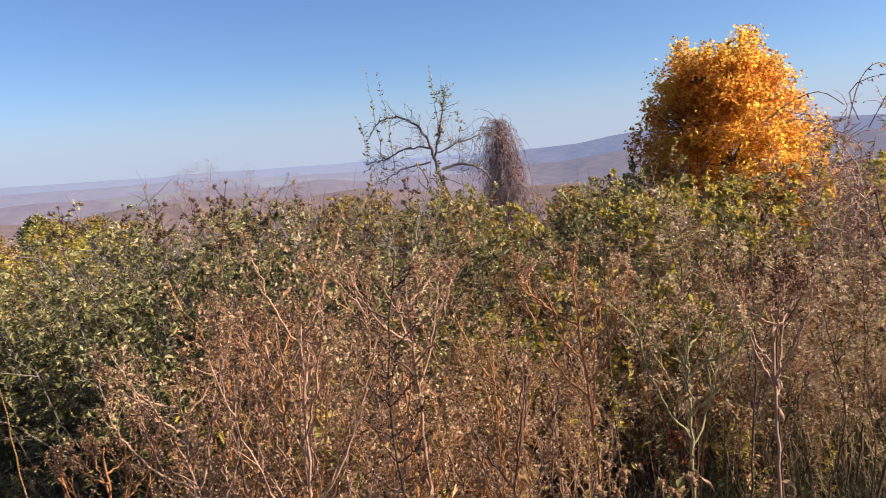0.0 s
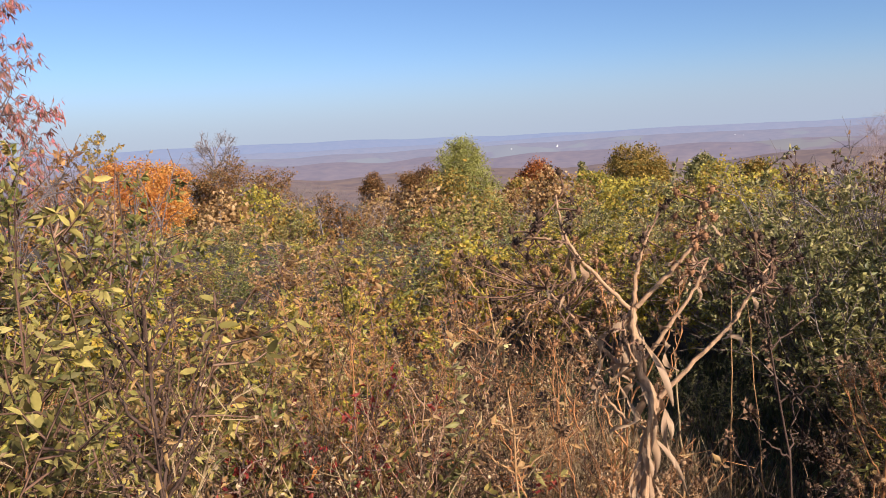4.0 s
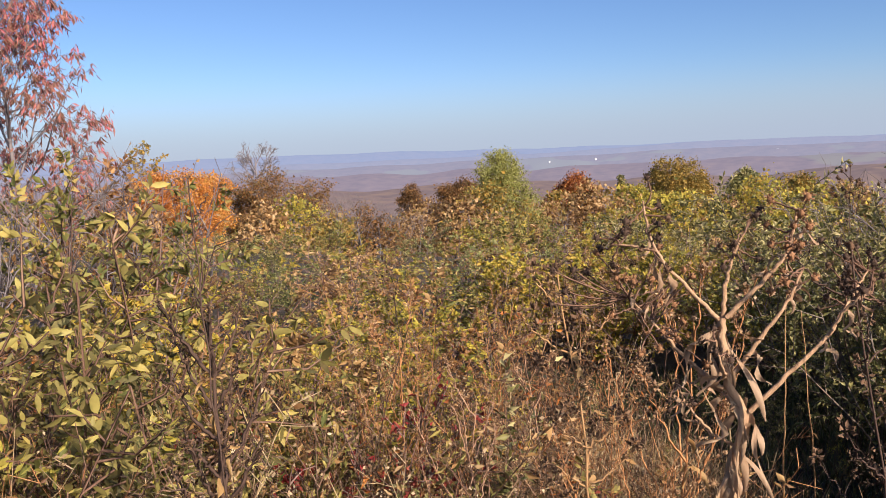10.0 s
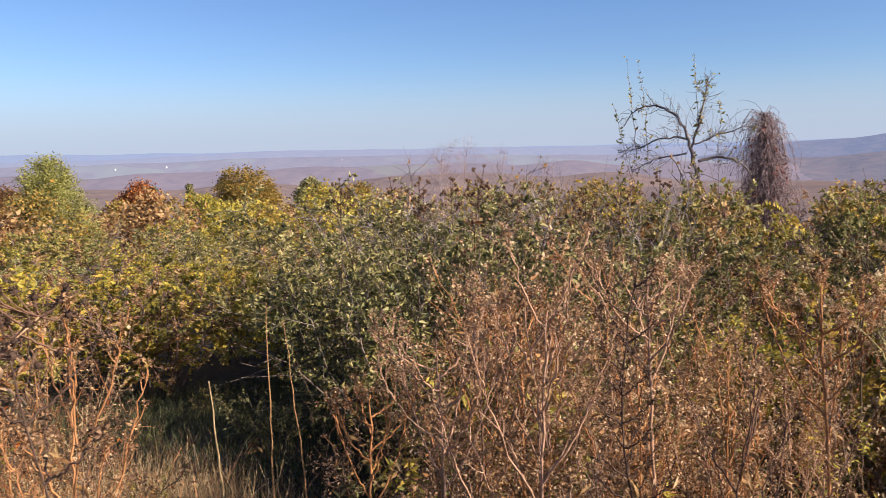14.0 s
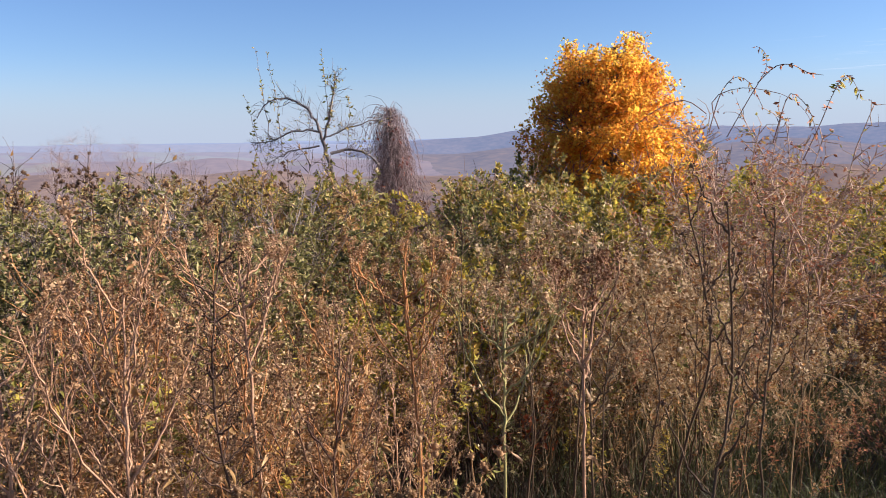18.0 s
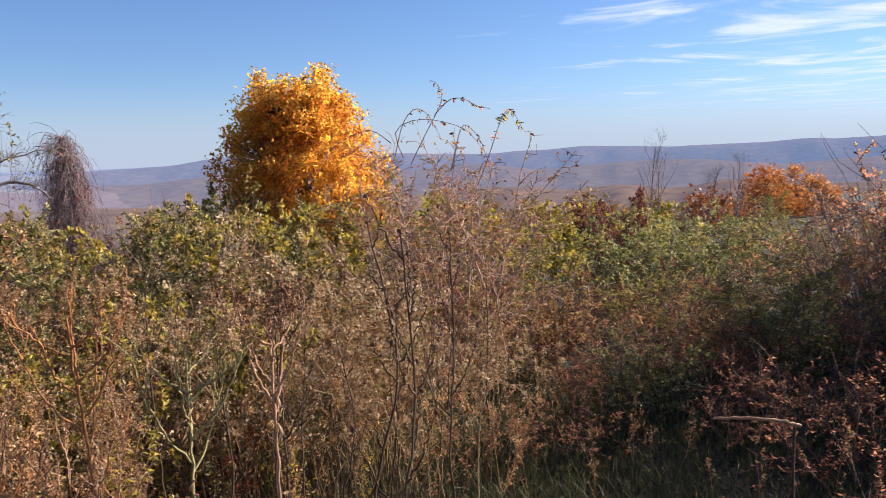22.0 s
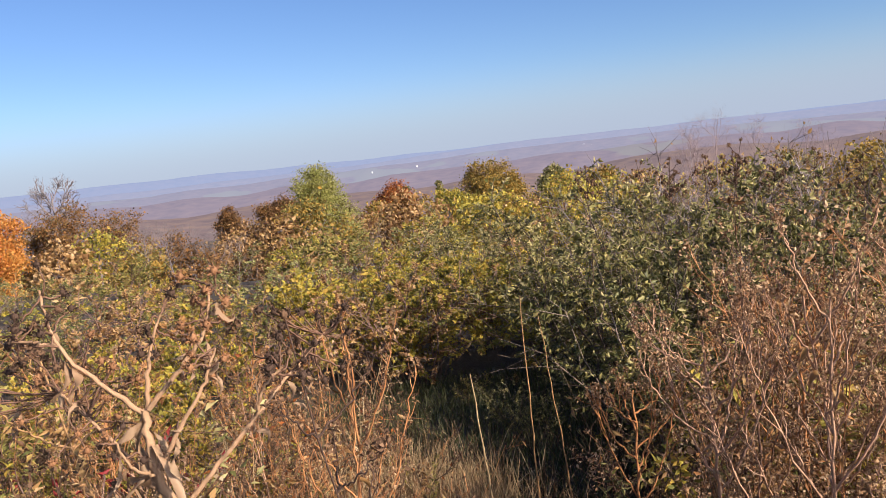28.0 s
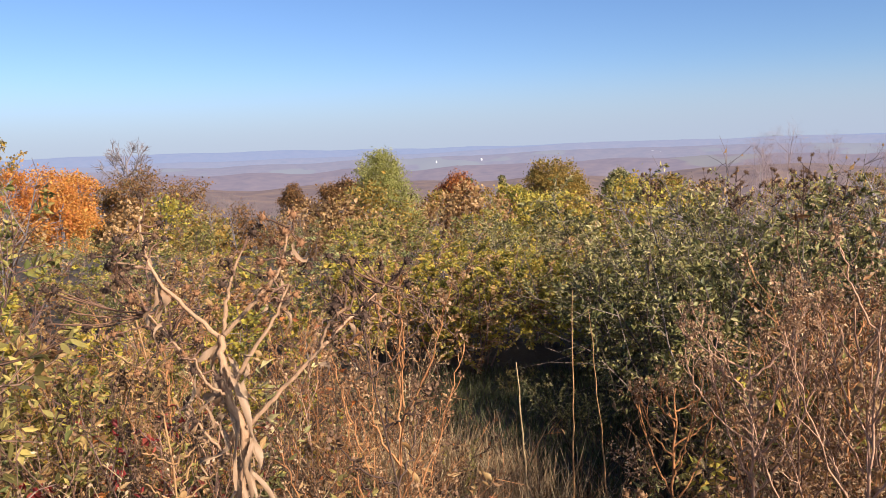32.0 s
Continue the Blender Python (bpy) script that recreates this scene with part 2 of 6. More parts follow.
M_GROUND = ground_material()
M_BARK = bark_material("grey brown bark", [(0.05, 0.035, 0.025), (0.15, 0.11, 0.085), (0.27, 0.22, 0.18)])
M_TWIG = bark_material("bare reddish twigs", [(0.07, 0.038, 0.03), (0.19, 0.11, 0.085), (0.32, 0.22, 0.18)])
M_GREYTWIG = bark_material("bare grey twigs", [(0.09, 0.07, 0.07), (0.19, 0.155, 0.15), (0.30, 0.26, 0.25)])
M_DRYSTEM = bark_material("dry weed stems", [(0.13, 0.062, 0.028), (0.35, 0.195, 0.085), (0.60, 0.41, 0.22)])
M_STRAW = bark_material("dry straw", [(0.20, 0.12, 0.06), (0.36, 0.25, 0.13), (0.56, 0.43, 0.26)])
M_PALESTEM = bark_material("bleached dead stalk", [(0.15, 0.082, 0.042), (0.34, 0.205, 0.115), (0.52, 0.355, 0.225)], bump=0.8)
M_DARKSTEM = bark_material("dark dead stalk", [(0.025, 0.014, 0.01), (0.07, 0.04, 0.028), (0.15, 0.09, 0.06)])
M_SEED = bark_material("brown seed heads", [(0.035, 0.02, 0.012), (0.12, 0.065, 0.035), (0.27, 0.16, 0.09)], scale=20)
M_FLUFF = leaf_material("pale seed fluff", [(0.30, 0.20, 0.10), (0.46, 0.32, 0.18), (0.62, 0.47, 0.29)], 0.5, amount=0.15, tone=1.0)
M_DEADLEAF = leaf_material("withered brown leaves", [(0.15, 0.07, 0.03), (0.33, 0.178, 0.064), (0.46, 0.282, 0.11), (0.55, 0.355, 0.17)], 0.45)
M_RUSTLEAF = leaf_material("rust dry leaves", [(0.18, 0.075, 0.03), (0.36, 0.17, 0.06), (0.50, 0.275, 0.095)], 0.48)
M_GREEN = leaf_material("dull green leaves", [(0.085, 0.09, 0.032), (0.18, 0.17, 0.052), (0.33, 0.285, 0.095), (0.54, 0.45, 0.20)], 0.44, rough=0.42)
M_OLIVE = leaf_material("olive yellowing leaves", [(0.13, 0.14, 0.04), (0.27, 0.25, 0.065), (0.42, 0.34, 0.09), (0.50, 0.33, 0.11)], 0.54)
M_YELLOW = leaf_material("yellow green leaves", [(0.19, 0.19, 0.05), (0.38, 0.32, 0.06), (0.64, 0.51, 0.07), (0.62, 0.40, 0.08)], 0.66)
M_PALE = leaf_material("pale yellow green leaves", [(0.10, 0.085, 0.03), (0.26, 0.21, 0.06), (0.48, 0.39, 0.11), (0.62, 0.47, 0.13)], 0.5, tone=0.82)
M_TREEGREEN = leaf_material("fresh green tree leaves", [(0.24, 0.24, 0.06), (0.40, 0.38, 0.095), (0.54, 0.49, 0.16)], 0.56)
M_ORANGE = leaf_material("orange gold maple leaves", [(0.58, 0.20, 0.05), (0.74, 0.33, 0.05), (0.82, 0.46, 0.055), (0.78, 0.54, 0.085)], 1.05, patch=0.9, amount=0.10, tone=1.0)
M_OAK = leaf_material("oak leaves gone orange and green", [(0.16, 0.14, 0.04), (0.34, 0.23, 0.05), (0.48, 0.28, 0.05), (0.27, 0.22, 0.065)], 0.48, patch=0.6)
M_OAKRUST = leaf_material("brown and russet oak leaves", [(0.10, 0.06, 0.03), (0.22, 0.11, 0.042), (0.34, 0.16, 0.045), (0.19, 0.15, 0.055)], 0.48, patch=0.5)
M_RUST = leaf_material("rust red tree leaves", [(0.14, 0.045, 0.02), (0.34, 0.10, 0.025), (0.48, 0.17, 0.03)], 0.4, patch=0.5)
M_RED = leaf_material("pinkish red hanging leaves", [(0.24, 0.12, 0.08), (0.42, 0.20, 0.14), (0.54, 0.20, 0.17), (0.62, 0.15, 0.17)], 0.55, patch=0.9)
M_MAUVE = leaf_material("purple red leaves", [(0.10, 0.04, 0.045), (0.20, 0.07, 0.06), (0.30, 0.10, 0.06)], 0.4)
M_BRAMBLE = leaf_material("dark reddish bramble leaves", [(0.17, 0.08, 0.05), (0.38, 0.175, 0.105), (0.54, 0.22, 0.13), (0.34, 0.28, 0.10)], 1.05, tone=1.0)
M_GRASS = leaf_material("green grass", [(0.042, 0.055, 0.02), (0.08, 0.09, 0.034), (0.16, 0.15, 0.065)], 0.4)
M_ORANGESTEM = bark_material("orange brown dry stems", [(0.14, 0.05, 0.02), (0.36, 0.16, 0.06), (0.58, 0.32, 0.15)])
M_WEEDSTEM = bark_material("brown weed stems", [(0.05, 0.025, 0.017), (0.155, 0.083, 0.052), (0.36, 0.23, 0.145)])
M_REDCANE = leaf_material("drying red brown bramble leaves", [(0.20, 0.07, 0.04), (0.42, 0.16, 0.085), (0.56, 0.24, 0.12), (0.36, 0.34, 0.08)], 0.7, tone=0.85)
M_VINE = bark_material("brown vine canes", [(0.16, 0.10, 0.07), (0.38, 0.25, 0.18), (0.56, 0.41, 0.32)])
M_SNAG = bark_material("dark mauve vines", [(0.09, 0.06, 0.065), (0.22, 0.155, 0.155), (0.38, 0.29, 0.28)])
M_DARKHEAD = bark_material("dark round seed heads", [(0.02, 0.012, 0.008), (0.06, 0.034, 0.022), (0.13, 0.078, 0.048)], scale=20)
M_RUSTHEAD = bark_material("rusty brown seed heads", [(0.09, 0.04, 0.018), (0.23, 0.11, 0.05), (0.40, 0.22, 0.115)], scale=20)
M_PINKTWIG = bark_material("pinkish grey bare twigs", [(0.15, 0.105, 0.105), (0.28, 0.205, 0.20), (0.42, 0.33, 0.32)])
M_GREENSTEM = bark_material("yellow green weed stems", [(0.14, 0.12, 0.045), (0.29, 0.25, 0.10), (0.44, 0.37, 0.18)])
M_PINKSTEM = bark_material("pinkish tan dead stems", [(0.17, 0.09, 0.055), (0.38, 0.22, 0.135), (0.58, 0.38, 0.255)])
# dark stems: M_WEEDSTEM made darker, with shade between weeds partly put into the colour
M_SHADESTEM = bark_material("dark brown weed stems with shade painted in", [(0.030, 0.019, 0.012), (0.090, 0.056, 0.033), (0.21, 0.142, 0.083)])
M_TANLEAF = leaf_material("pale tan and grey green leaves", [(0.26, 0.22, 0.12), (0.38, 0.33, 0.19), (0.52, 0.42, 0.27)], 0.5)
M_AMBER = leaf_material("amber tree leaves", [(0.46, 0.15, 0.035), (0.66, 0.26, 0.05), (0.72, 0.38, 0.09)], 0.58, patch=0.6)
M_TANFLUFF = leaf_material("rusty tan flower fluff", [(0.22, 0.115, 0.055), (0.44, 0.26, 0.13), (0.66, 0.46, 0.27)], 0.5, amount=0.15)
M_SCARLET = leaf_material("scarlet orange leaves", [(0.40, 0.10, 0.04), (0.58, 0.19, 0.07), (0.64, 0.30, 0.12)], 0.55)
# yellowish tone of side-lit leaves is put into this green's base colour
M_FRESH = leaf_material("sunlit green leaves", [(0.10, 0.12, 0.04), (0.21, 0.23, 0.075), (0.36, 0.35, 0.12), (0.42, 0.34, 0.14)], 0.6, tone=1.0)
M_DRYGRASS = bark_material("brown dry grass", [(0.08, 0.043, 0.023), (0.19, 0.108, 0.055), (0.38, 0.25, 0.14)])
M_CRIMSON = leaf_material("crimson leaves", [(0.20, 0.025, 0.025), (0.33, 0.045, 0.04), (0.42, 0.10, 0.06)], 0.45)

# ---------------------------------------------------------------- tools for growing things
rng = np.random.default_rng(7)


def reseed(n):
    global rng
    rng = np.random.default_rng(n)


def polar(az, d):
    a = np.radians(az)
    return np.stack([np.sin(a) * d, np.cos(a) * d], -1) if np.ndim(az) or np.ndim(d) else (math.sin(a) * d, math.cos(a) * d)


def height(x, y):
    """The ground: a hilltop that falls away to the north-east, a rise to the east, the valley floor far below."""
    x, y = np.asarray(x, float), np.asarray(y, float)
    u = x * 0.5 + y * 0.866
    up = np.maximum(u, 0)
    z = -0.085 * np.minimum(up, 60) - 98 * (1 - np.exp(-np.maximum(u - 26, 0) / 250))
    z = z + 0.03 * np.minimum(np.maximum(-u, 0), 40)
    z = z + 1.15 * np.exp(-(((x - 7.6) / 3.0) ** 2 + ((y + 4.4) / 2.8) ** 2))
    z = z + 0.05 * np.sin(x * 1.3 + 0.4) * np.cos(y * 1.1) * np.exp(-(x * x + y * y) / 900)
    return z


class Geo:
    """Gathers vertices, three- and four-sided faces for one mesh."""

    def __init__(self):
        self.v, self.t, self.q, self.n = [], [], [], 0

    def add(self, v, tris=None, quads=None):
        v = np.asarray(v, float).reshape(-1, 3)
        if tris is not None and len(tris):
            self.t.append(np.asarray(tris).reshape(-1, 3) + self.n)
        if quads is not None and len(quads):
            self.q.append(np.asarray(quads).reshape(-1, 4) + self.n)
        self.v.append(v)
        self.n += len(v)

    def arrays(self):
        v = np.concatenate(self.v) if self.v else np.zeros((0, 3))
        t = np.concatenate(self.t) if self.t else np.zeros((0, 3), int)
        q = np.concatenate(self.q) if self.q else np.zeros((0, 4), int)
        return v, t, q

    def put(self, other, mats):
        """Adds many turned, scaled and shifted copies of another Geo's mesh; mats is (n, 3, 4)."""
        v, t, q = other.arrays()
        k = len(mats)
        w = np.einsum("nij,vj->nvi", mats[:, :, :3], v) + mats[:, None, :, 3]
        off = (np.arange(k) * len(v))[:, None, None]
        self.add(w.reshape(-1, 3), (t[None] + off).reshape(-1, 3), (q[None] + off).reshape(-1, 4))

    def mesh(self, name, material, smooth=False):
        v, t, q = self.arrays()
        me = bpy.data.meshes.new(name)
        me.vertices.add(len(v))
        me.vertices.foreach_set("co", v.astype(np.float32).ravel())
        loops = np.concatenate([t.ravel(), q.ravel()]).astype(np.int32)
        me.loops.add(len(loops))
        me.loops.foreach_set("vertex_index", loops)
        me.polygons.add(len(t) + len(q))
        starts = np.concatenate([np.arange(len(t)) * 3, len(t) * 3 + np.arange(len(q)) * 4]).astype(np.int32)
        me.polygons.foreach_set("loop_start", starts)
        if smooth:
            me.polygons.foreach_set("use_smooth", np.ones(len(starts), bool))
        me.materials.append(material)
        me.update(calc_edges=True)
        return me


def unit(a):
    return a / np.maximum(np.linalg.norm(a, axis=-1, keepdims=True), 1e-9)


def side_of(a):
    """A random unit vector square to each of a."""
    return unit(np.cross(a, rng.normal(size=a.shape)))


def tubes(g, P, r, sides=3):
    """Tapered tubes along polylines P (n, k, 3) with radii r (n, k)."""
    P, r = np.asarray(P, float), np.asarray(r, float)
    n, k, _ = P.shape
    T = unit(np.gradient(P, axis=1))
    ref = np.where(np.abs(T[:, :1, 2:3]) > 0.9, np.array([1.0, 0, 0]), np.array([0, 0, 1.0]))
    A = unit(np.cross(T, np.broadcast_to(ref, T.shape)))
    B = np.cross(T, A)
    ang = np.arange(sides) * 2 * np.pi / sides
    ring = A[:, :, None] * np.cos(ang)[:, None] + B[:, :, None] * np.sin(ang)[:, None]
    V = P[:, :, None] + ring * r[:, :, None, None]
    i = np.arange(n)[:, None, None] * k * sides
    j = np.arange(k - 1)[None, :, None] * sides
    s = np.arange(sides)[None, None, :]
    s2 = (s + 1) % sides
    g.add(V, quads=np.stack([i + j + s, i + j + s2, i + j + sides + s2, i + j + sides + s], -1))


def blades(g, P, A, S, length, width, fold=0.18, droop=0.15):
    """Leaves at P along A, as wide as S says: two halves folded at the midrib, bent at the tip."""
    A, S = unit(A), unit(S)
    Nn = np.cross(A, S)
    length, width = np.asarray(length)[:, None], np.asarray(width)[:, None]
    mid = P + A * length * 0.45
    tip = P + A * length - Nn * length * droop
    l = mid + S * width * 0.5 + Nn * width * fold
    rr = mid - S * width * 0.5 + Nn * width * fold
    V = np.stack([P, l, tip, rr], 1)
    i = np.arange(len(P))[:, None] * 4
    g.add(V, tris=np.concatenate([i + np.array([0, 1, 2]), i + np.array([0, 2, 3])]))


def round_leaves(g, P, A, S, length, width, fold=0.2, droop=0.25):
    """Leaves with a curved outline, for plants close by: two pairs of points along the midrib."""
    A, S = unit(A), unit(S)
    Nn = np.cross(A, S)
    n = len(P)
    length, width = np.asarray(length)[:, None], np.asarray(width)[:, None]
    rows = [P]
    for f, w in ((0.28, 0.46), (0.66, 0.42)):
        m = P + A * length * f - Nn * length * droop * f * f
        rows += [m + S * width * w + Nn * width * fold * w * 2, m, m - S * width * w + Nn * width * fold * w * 2]
    rows.append(P + A * length - Nn * length * droop)
    V = np.stack(rows, 1)
    i = np.arange(n)[:, None] * 8
    T = [(0, 1, 2), (0, 2, 3), (4, 7, 5), (5, 7, 6)]
    Q = [(1, 4, 5, 2), (2, 5, 6, 3)]
    g.add(V, tris=np.concatenate([i + np.array(t) for t in T]), quads=np.concatenate([i + np.array(q) for q in Q]))


def grass_blades(g, P, A, S, length, width, bend):
    """Narrow blades that curve over: two pairs of points and a tip."""
    A, S = unit(A), unit(S)
    Nn = np.cross(A, S)
    length, width, bend = np.asarray(length)[:, None], np.asarray(width)[:, None], np.asarray(bend)[:, None]
    m1, m2 = P + A * length * 0.4 - Nn * length * bend * 0.12, P + A * length * 0.74 - Nn * length * bend * 0.48
    V = np.stack([P + S * width * 0.5, P - S * width * 0.5, m1 + S * width * 0.45, m1 - S * width * 0.45, m2 + S * width * 0.3, m2 - S * width * 0.3, P + A * length * 0.95 - Nn * length * bend], 1)
    i = np.arange(len(P))[:, None] * 7
    g.add(V, tris=i + np.array([4, 5, 6]), quads=np.concatenate([i + np.array([0, 1, 3, 2]), i + np.array([2, 3, 5, 4])]))


def paths(base, heading, length, k, bend=0.3, lift=0.0):
    """Wandering polylines from base along heading: (n, k, 3)."""
    n = len(base)
    P = np.zeros((n, k, 3))
    P[:, 0] = base
    d = unit(heading)
    step = np.asarray(length) / (k - 1)
    for i in range(1, k):
        d = unit(d + rng.normal(size=(n, 3)) * bend / k * 2 + np.array([0, 0, lift / k]))
        P[:, i] = P[:, i - 1] + d * np.broadcast_to(step, (n,))[:, None]
    return P


def along(P, i, f):
    """Points and directions at fraction f along the polylines i of P."""
    k = P.shape[1]
    s = np.clip(f, 0, 0.999) * (k - 1)
    j = s.astype(int)
    a, b = P[i, j], P[i, j + 1]
    return a + (b - a) * (s - j)[:, None], unit(b - a)


def sprout(P, n, f0, f1, length, k=3, spread=0.9, lift=0.4, bend=0.4):
    """Side shoots from polylines P; returns the shoots and the fraction at which each one sits."""
    i = rng.integers(0, len(P), n)
    f = rng.uniform(f0, f1, n)
    b, d = along(P, i, f)
    h = unit(d * (1 - spread * 0.4) + side_of(d) * spread)
    ln = length * rng.uniform(0.5, 1.2, n) * (1.15 - 0.6 * f)
    return paths(b, h, ln, k, bend, lift), f


def taper(P, r0, r1):
    n, k, _ = P.shape
    return np.broadcast_to(np.asarray(r0), (n,))[:, None] * np.linspace(1, 0, k)[None] + np.broadcast_to(np.asarray(r1), (n,))[:, None] * np.linspace(0, 1, k)[None]


def leafy(g, P, n, size, ratio=0.5, hang=0.0, f0=0.05, out=0.9, shape=blades):
    """n leaves on the polylines P."""
    i = rng.integers(0, len(P), n)
    b, d = along(P, i, rng.uniform(f0, 1, n) ** 0.8)
    a = unit(d * 0.6 + side_of(d) * out + np.array([0, 0, -hang]) + rng.normal(size=(n, 3)) * 0.25)
    ln = size * np.minimum(rng.lognormal(0, 0.24, n), 1.6)
    shape(g, b, a, unit(side_of(a) + np.array([0, 0, 0.01])), ln, ln * ratio * rng.uniform(0.75, 1.2, n), fold=rng.uniform(0.05, 0.35), droop=0.2)


def empty(name, m, label, category, group=""):
    e = new(name)
    e.empty_display_size = 0.1
    e.matrix_basis = m
    return tagged(e, label, category, group)


def part(name, geo, material, parent, label="", smooth=False, kind=""):
    o = new(name, geo.mesh(name, material, smooth))
    o.parent = parent
    return tagged(o, label, kind=kind)

# ---------------------------------------------------------------- ground and distance


def build_ground():
    g = Geo()
    rr = np.concatenate([[0.0], np.linspace(0.3, 12, 44), np.geomspace(12.5, 4900, 90)])
    az = np.linspace(0, 2 * np.pi, 181)[:-1]
    R, A = np.meshgrid(rr, az, indexing="ij")
    x, y = R * np.sin(A), R * np.cos(A)
    V = np.stack([x, y, height(x, y)], -1)
    n, k = R.shape
    i, j = np.meshgrid(np.arange(n - 1), np.arange(k), indexing="ij")
    j2 = (j + 1) % k
    g.add(V, quads=np.stack([i * k + j, (i + 1) * k + j, (i + 1) * k + j2, i * k + j2], -1)[1:])
    g.add(V[0:2].reshape(-1, 3), tris=np.stack([np.zeros(k, int), k + np.arange(k), k + (np.arange(k) + 1) % k], -1))
    o = new("ground", g.mesh("ground", M_GROUND, True))
    tagged(o, "brown hilltop soil with leaf litter, falling to a valley", "ground", kind="structure")


build_ground()


def ridge(dist, depth, profile, material, label, wob=0.08, foot=-110.0):
    """A long wooded ridge: its skyline, in degrees above the eye, by compass bearing."""
    b, e = np.array([p[0] for p in profile], float), np.array([p[1] for p in profile], float)
    az = np.arange(b[0], b[-1], 0.4)
    el = np.interp(az, b, e)
    k = np.ones(3) / 3
    el = np.convolve(np.pad(el, 1, mode="edge"), k, "valid")
    for _ in range(5):
        el = el + wob * rng.uniform(0.15, 0.5) * np.sin(np.radians(az) * rng.uniform(8, 60) + rng.uniform(0, 6))
    el = el + rng.normal(size=len(az)) * 0.008
    s = np.linspace(-1, 1, 17)
    top = 1.65 + dist * np.tan(np.radians(el))
    S, A = np.meshgrid(s, az, indexing="ij")
    prof = np.cos(S * np.pi / 2) ** 1.3
    gully = 1 + (0.07 * np.sin(np.radians(A) * 71 + 5 * S + 1.7 * np.sin(np.radians(A) * 21)) + 0.05 * np.sin(np.radians(A) * 143 - 7 * S)) * (1 - prof) * prof * 4
    z = foot + (top[None] - foot) * np.clip(prof * gully, 0, 1)
    r = dist + S * depth
    V = np.stack([np.sin(np.radians(A)) * r, np.cos(np.radians(A)) * r, z], -1)
    n, m = S.shape
    i, j = np.meshgrid(np.arange(n - 1), np.arange(m - 1), indexing="ij")
    g = Geo()
    g.add(V, quads=np.stack([i * m + j, i * m + j + 1, (i + 1) * m + j + 1, (i + 1) * m + j], -1))
    o = new("backdrop", g.mesh("backdrop", material, True))
    tagged(o, label, "distant hills", kind="structure")


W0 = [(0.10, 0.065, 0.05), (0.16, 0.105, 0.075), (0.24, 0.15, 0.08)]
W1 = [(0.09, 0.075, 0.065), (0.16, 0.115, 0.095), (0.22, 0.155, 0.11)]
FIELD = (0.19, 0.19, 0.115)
# haze colour and veil put aerial haze into each ridge's own material
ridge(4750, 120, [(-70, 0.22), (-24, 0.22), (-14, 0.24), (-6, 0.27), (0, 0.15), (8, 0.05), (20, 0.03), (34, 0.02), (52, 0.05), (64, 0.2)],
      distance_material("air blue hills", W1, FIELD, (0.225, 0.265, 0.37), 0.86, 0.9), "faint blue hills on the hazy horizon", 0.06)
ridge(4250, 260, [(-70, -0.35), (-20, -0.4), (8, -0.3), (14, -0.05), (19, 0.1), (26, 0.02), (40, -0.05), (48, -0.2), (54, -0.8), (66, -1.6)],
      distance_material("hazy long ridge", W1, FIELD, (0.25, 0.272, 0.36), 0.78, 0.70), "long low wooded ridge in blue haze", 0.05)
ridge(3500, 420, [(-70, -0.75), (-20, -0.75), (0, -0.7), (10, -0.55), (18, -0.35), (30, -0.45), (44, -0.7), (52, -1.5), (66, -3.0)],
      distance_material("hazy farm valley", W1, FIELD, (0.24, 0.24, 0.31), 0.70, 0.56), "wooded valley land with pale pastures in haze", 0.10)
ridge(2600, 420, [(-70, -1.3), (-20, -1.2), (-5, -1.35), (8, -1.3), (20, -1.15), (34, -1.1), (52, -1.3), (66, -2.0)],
      distance_material("hazy mauve valley woods", W1, FIELD, (0.225, 0.20, 0.26), 0.58, 0.62), "mauve leafless valley woods", 0.14)
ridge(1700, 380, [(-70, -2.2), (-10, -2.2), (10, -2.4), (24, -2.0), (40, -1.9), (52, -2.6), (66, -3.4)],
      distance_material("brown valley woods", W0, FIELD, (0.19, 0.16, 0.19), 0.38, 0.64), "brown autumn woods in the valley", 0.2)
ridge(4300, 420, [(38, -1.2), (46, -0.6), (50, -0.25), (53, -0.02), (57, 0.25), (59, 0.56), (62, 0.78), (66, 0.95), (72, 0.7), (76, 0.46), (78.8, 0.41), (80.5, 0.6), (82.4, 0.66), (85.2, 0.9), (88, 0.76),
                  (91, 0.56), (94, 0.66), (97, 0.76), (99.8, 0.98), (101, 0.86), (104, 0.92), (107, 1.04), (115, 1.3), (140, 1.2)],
      distance_material("haze blue mountain", W1, FIELD, (0.155, 0.195, 0.305), 0.60, 0.9), "blue-mauve wooded mountain ridge", 0.05)
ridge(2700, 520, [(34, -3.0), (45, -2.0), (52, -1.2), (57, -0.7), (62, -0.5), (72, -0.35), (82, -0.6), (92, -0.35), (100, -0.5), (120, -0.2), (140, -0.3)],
      distance_material("hazy mauve foothills", W0, FIELD, (0.15, 0.165, 0.235), 0.54, 0.72), "mauve-brown wooded foothills below the mountain", 0.15)
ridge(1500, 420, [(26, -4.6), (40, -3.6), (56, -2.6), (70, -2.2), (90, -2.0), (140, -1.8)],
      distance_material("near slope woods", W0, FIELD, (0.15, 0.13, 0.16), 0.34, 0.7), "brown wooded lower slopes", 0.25)


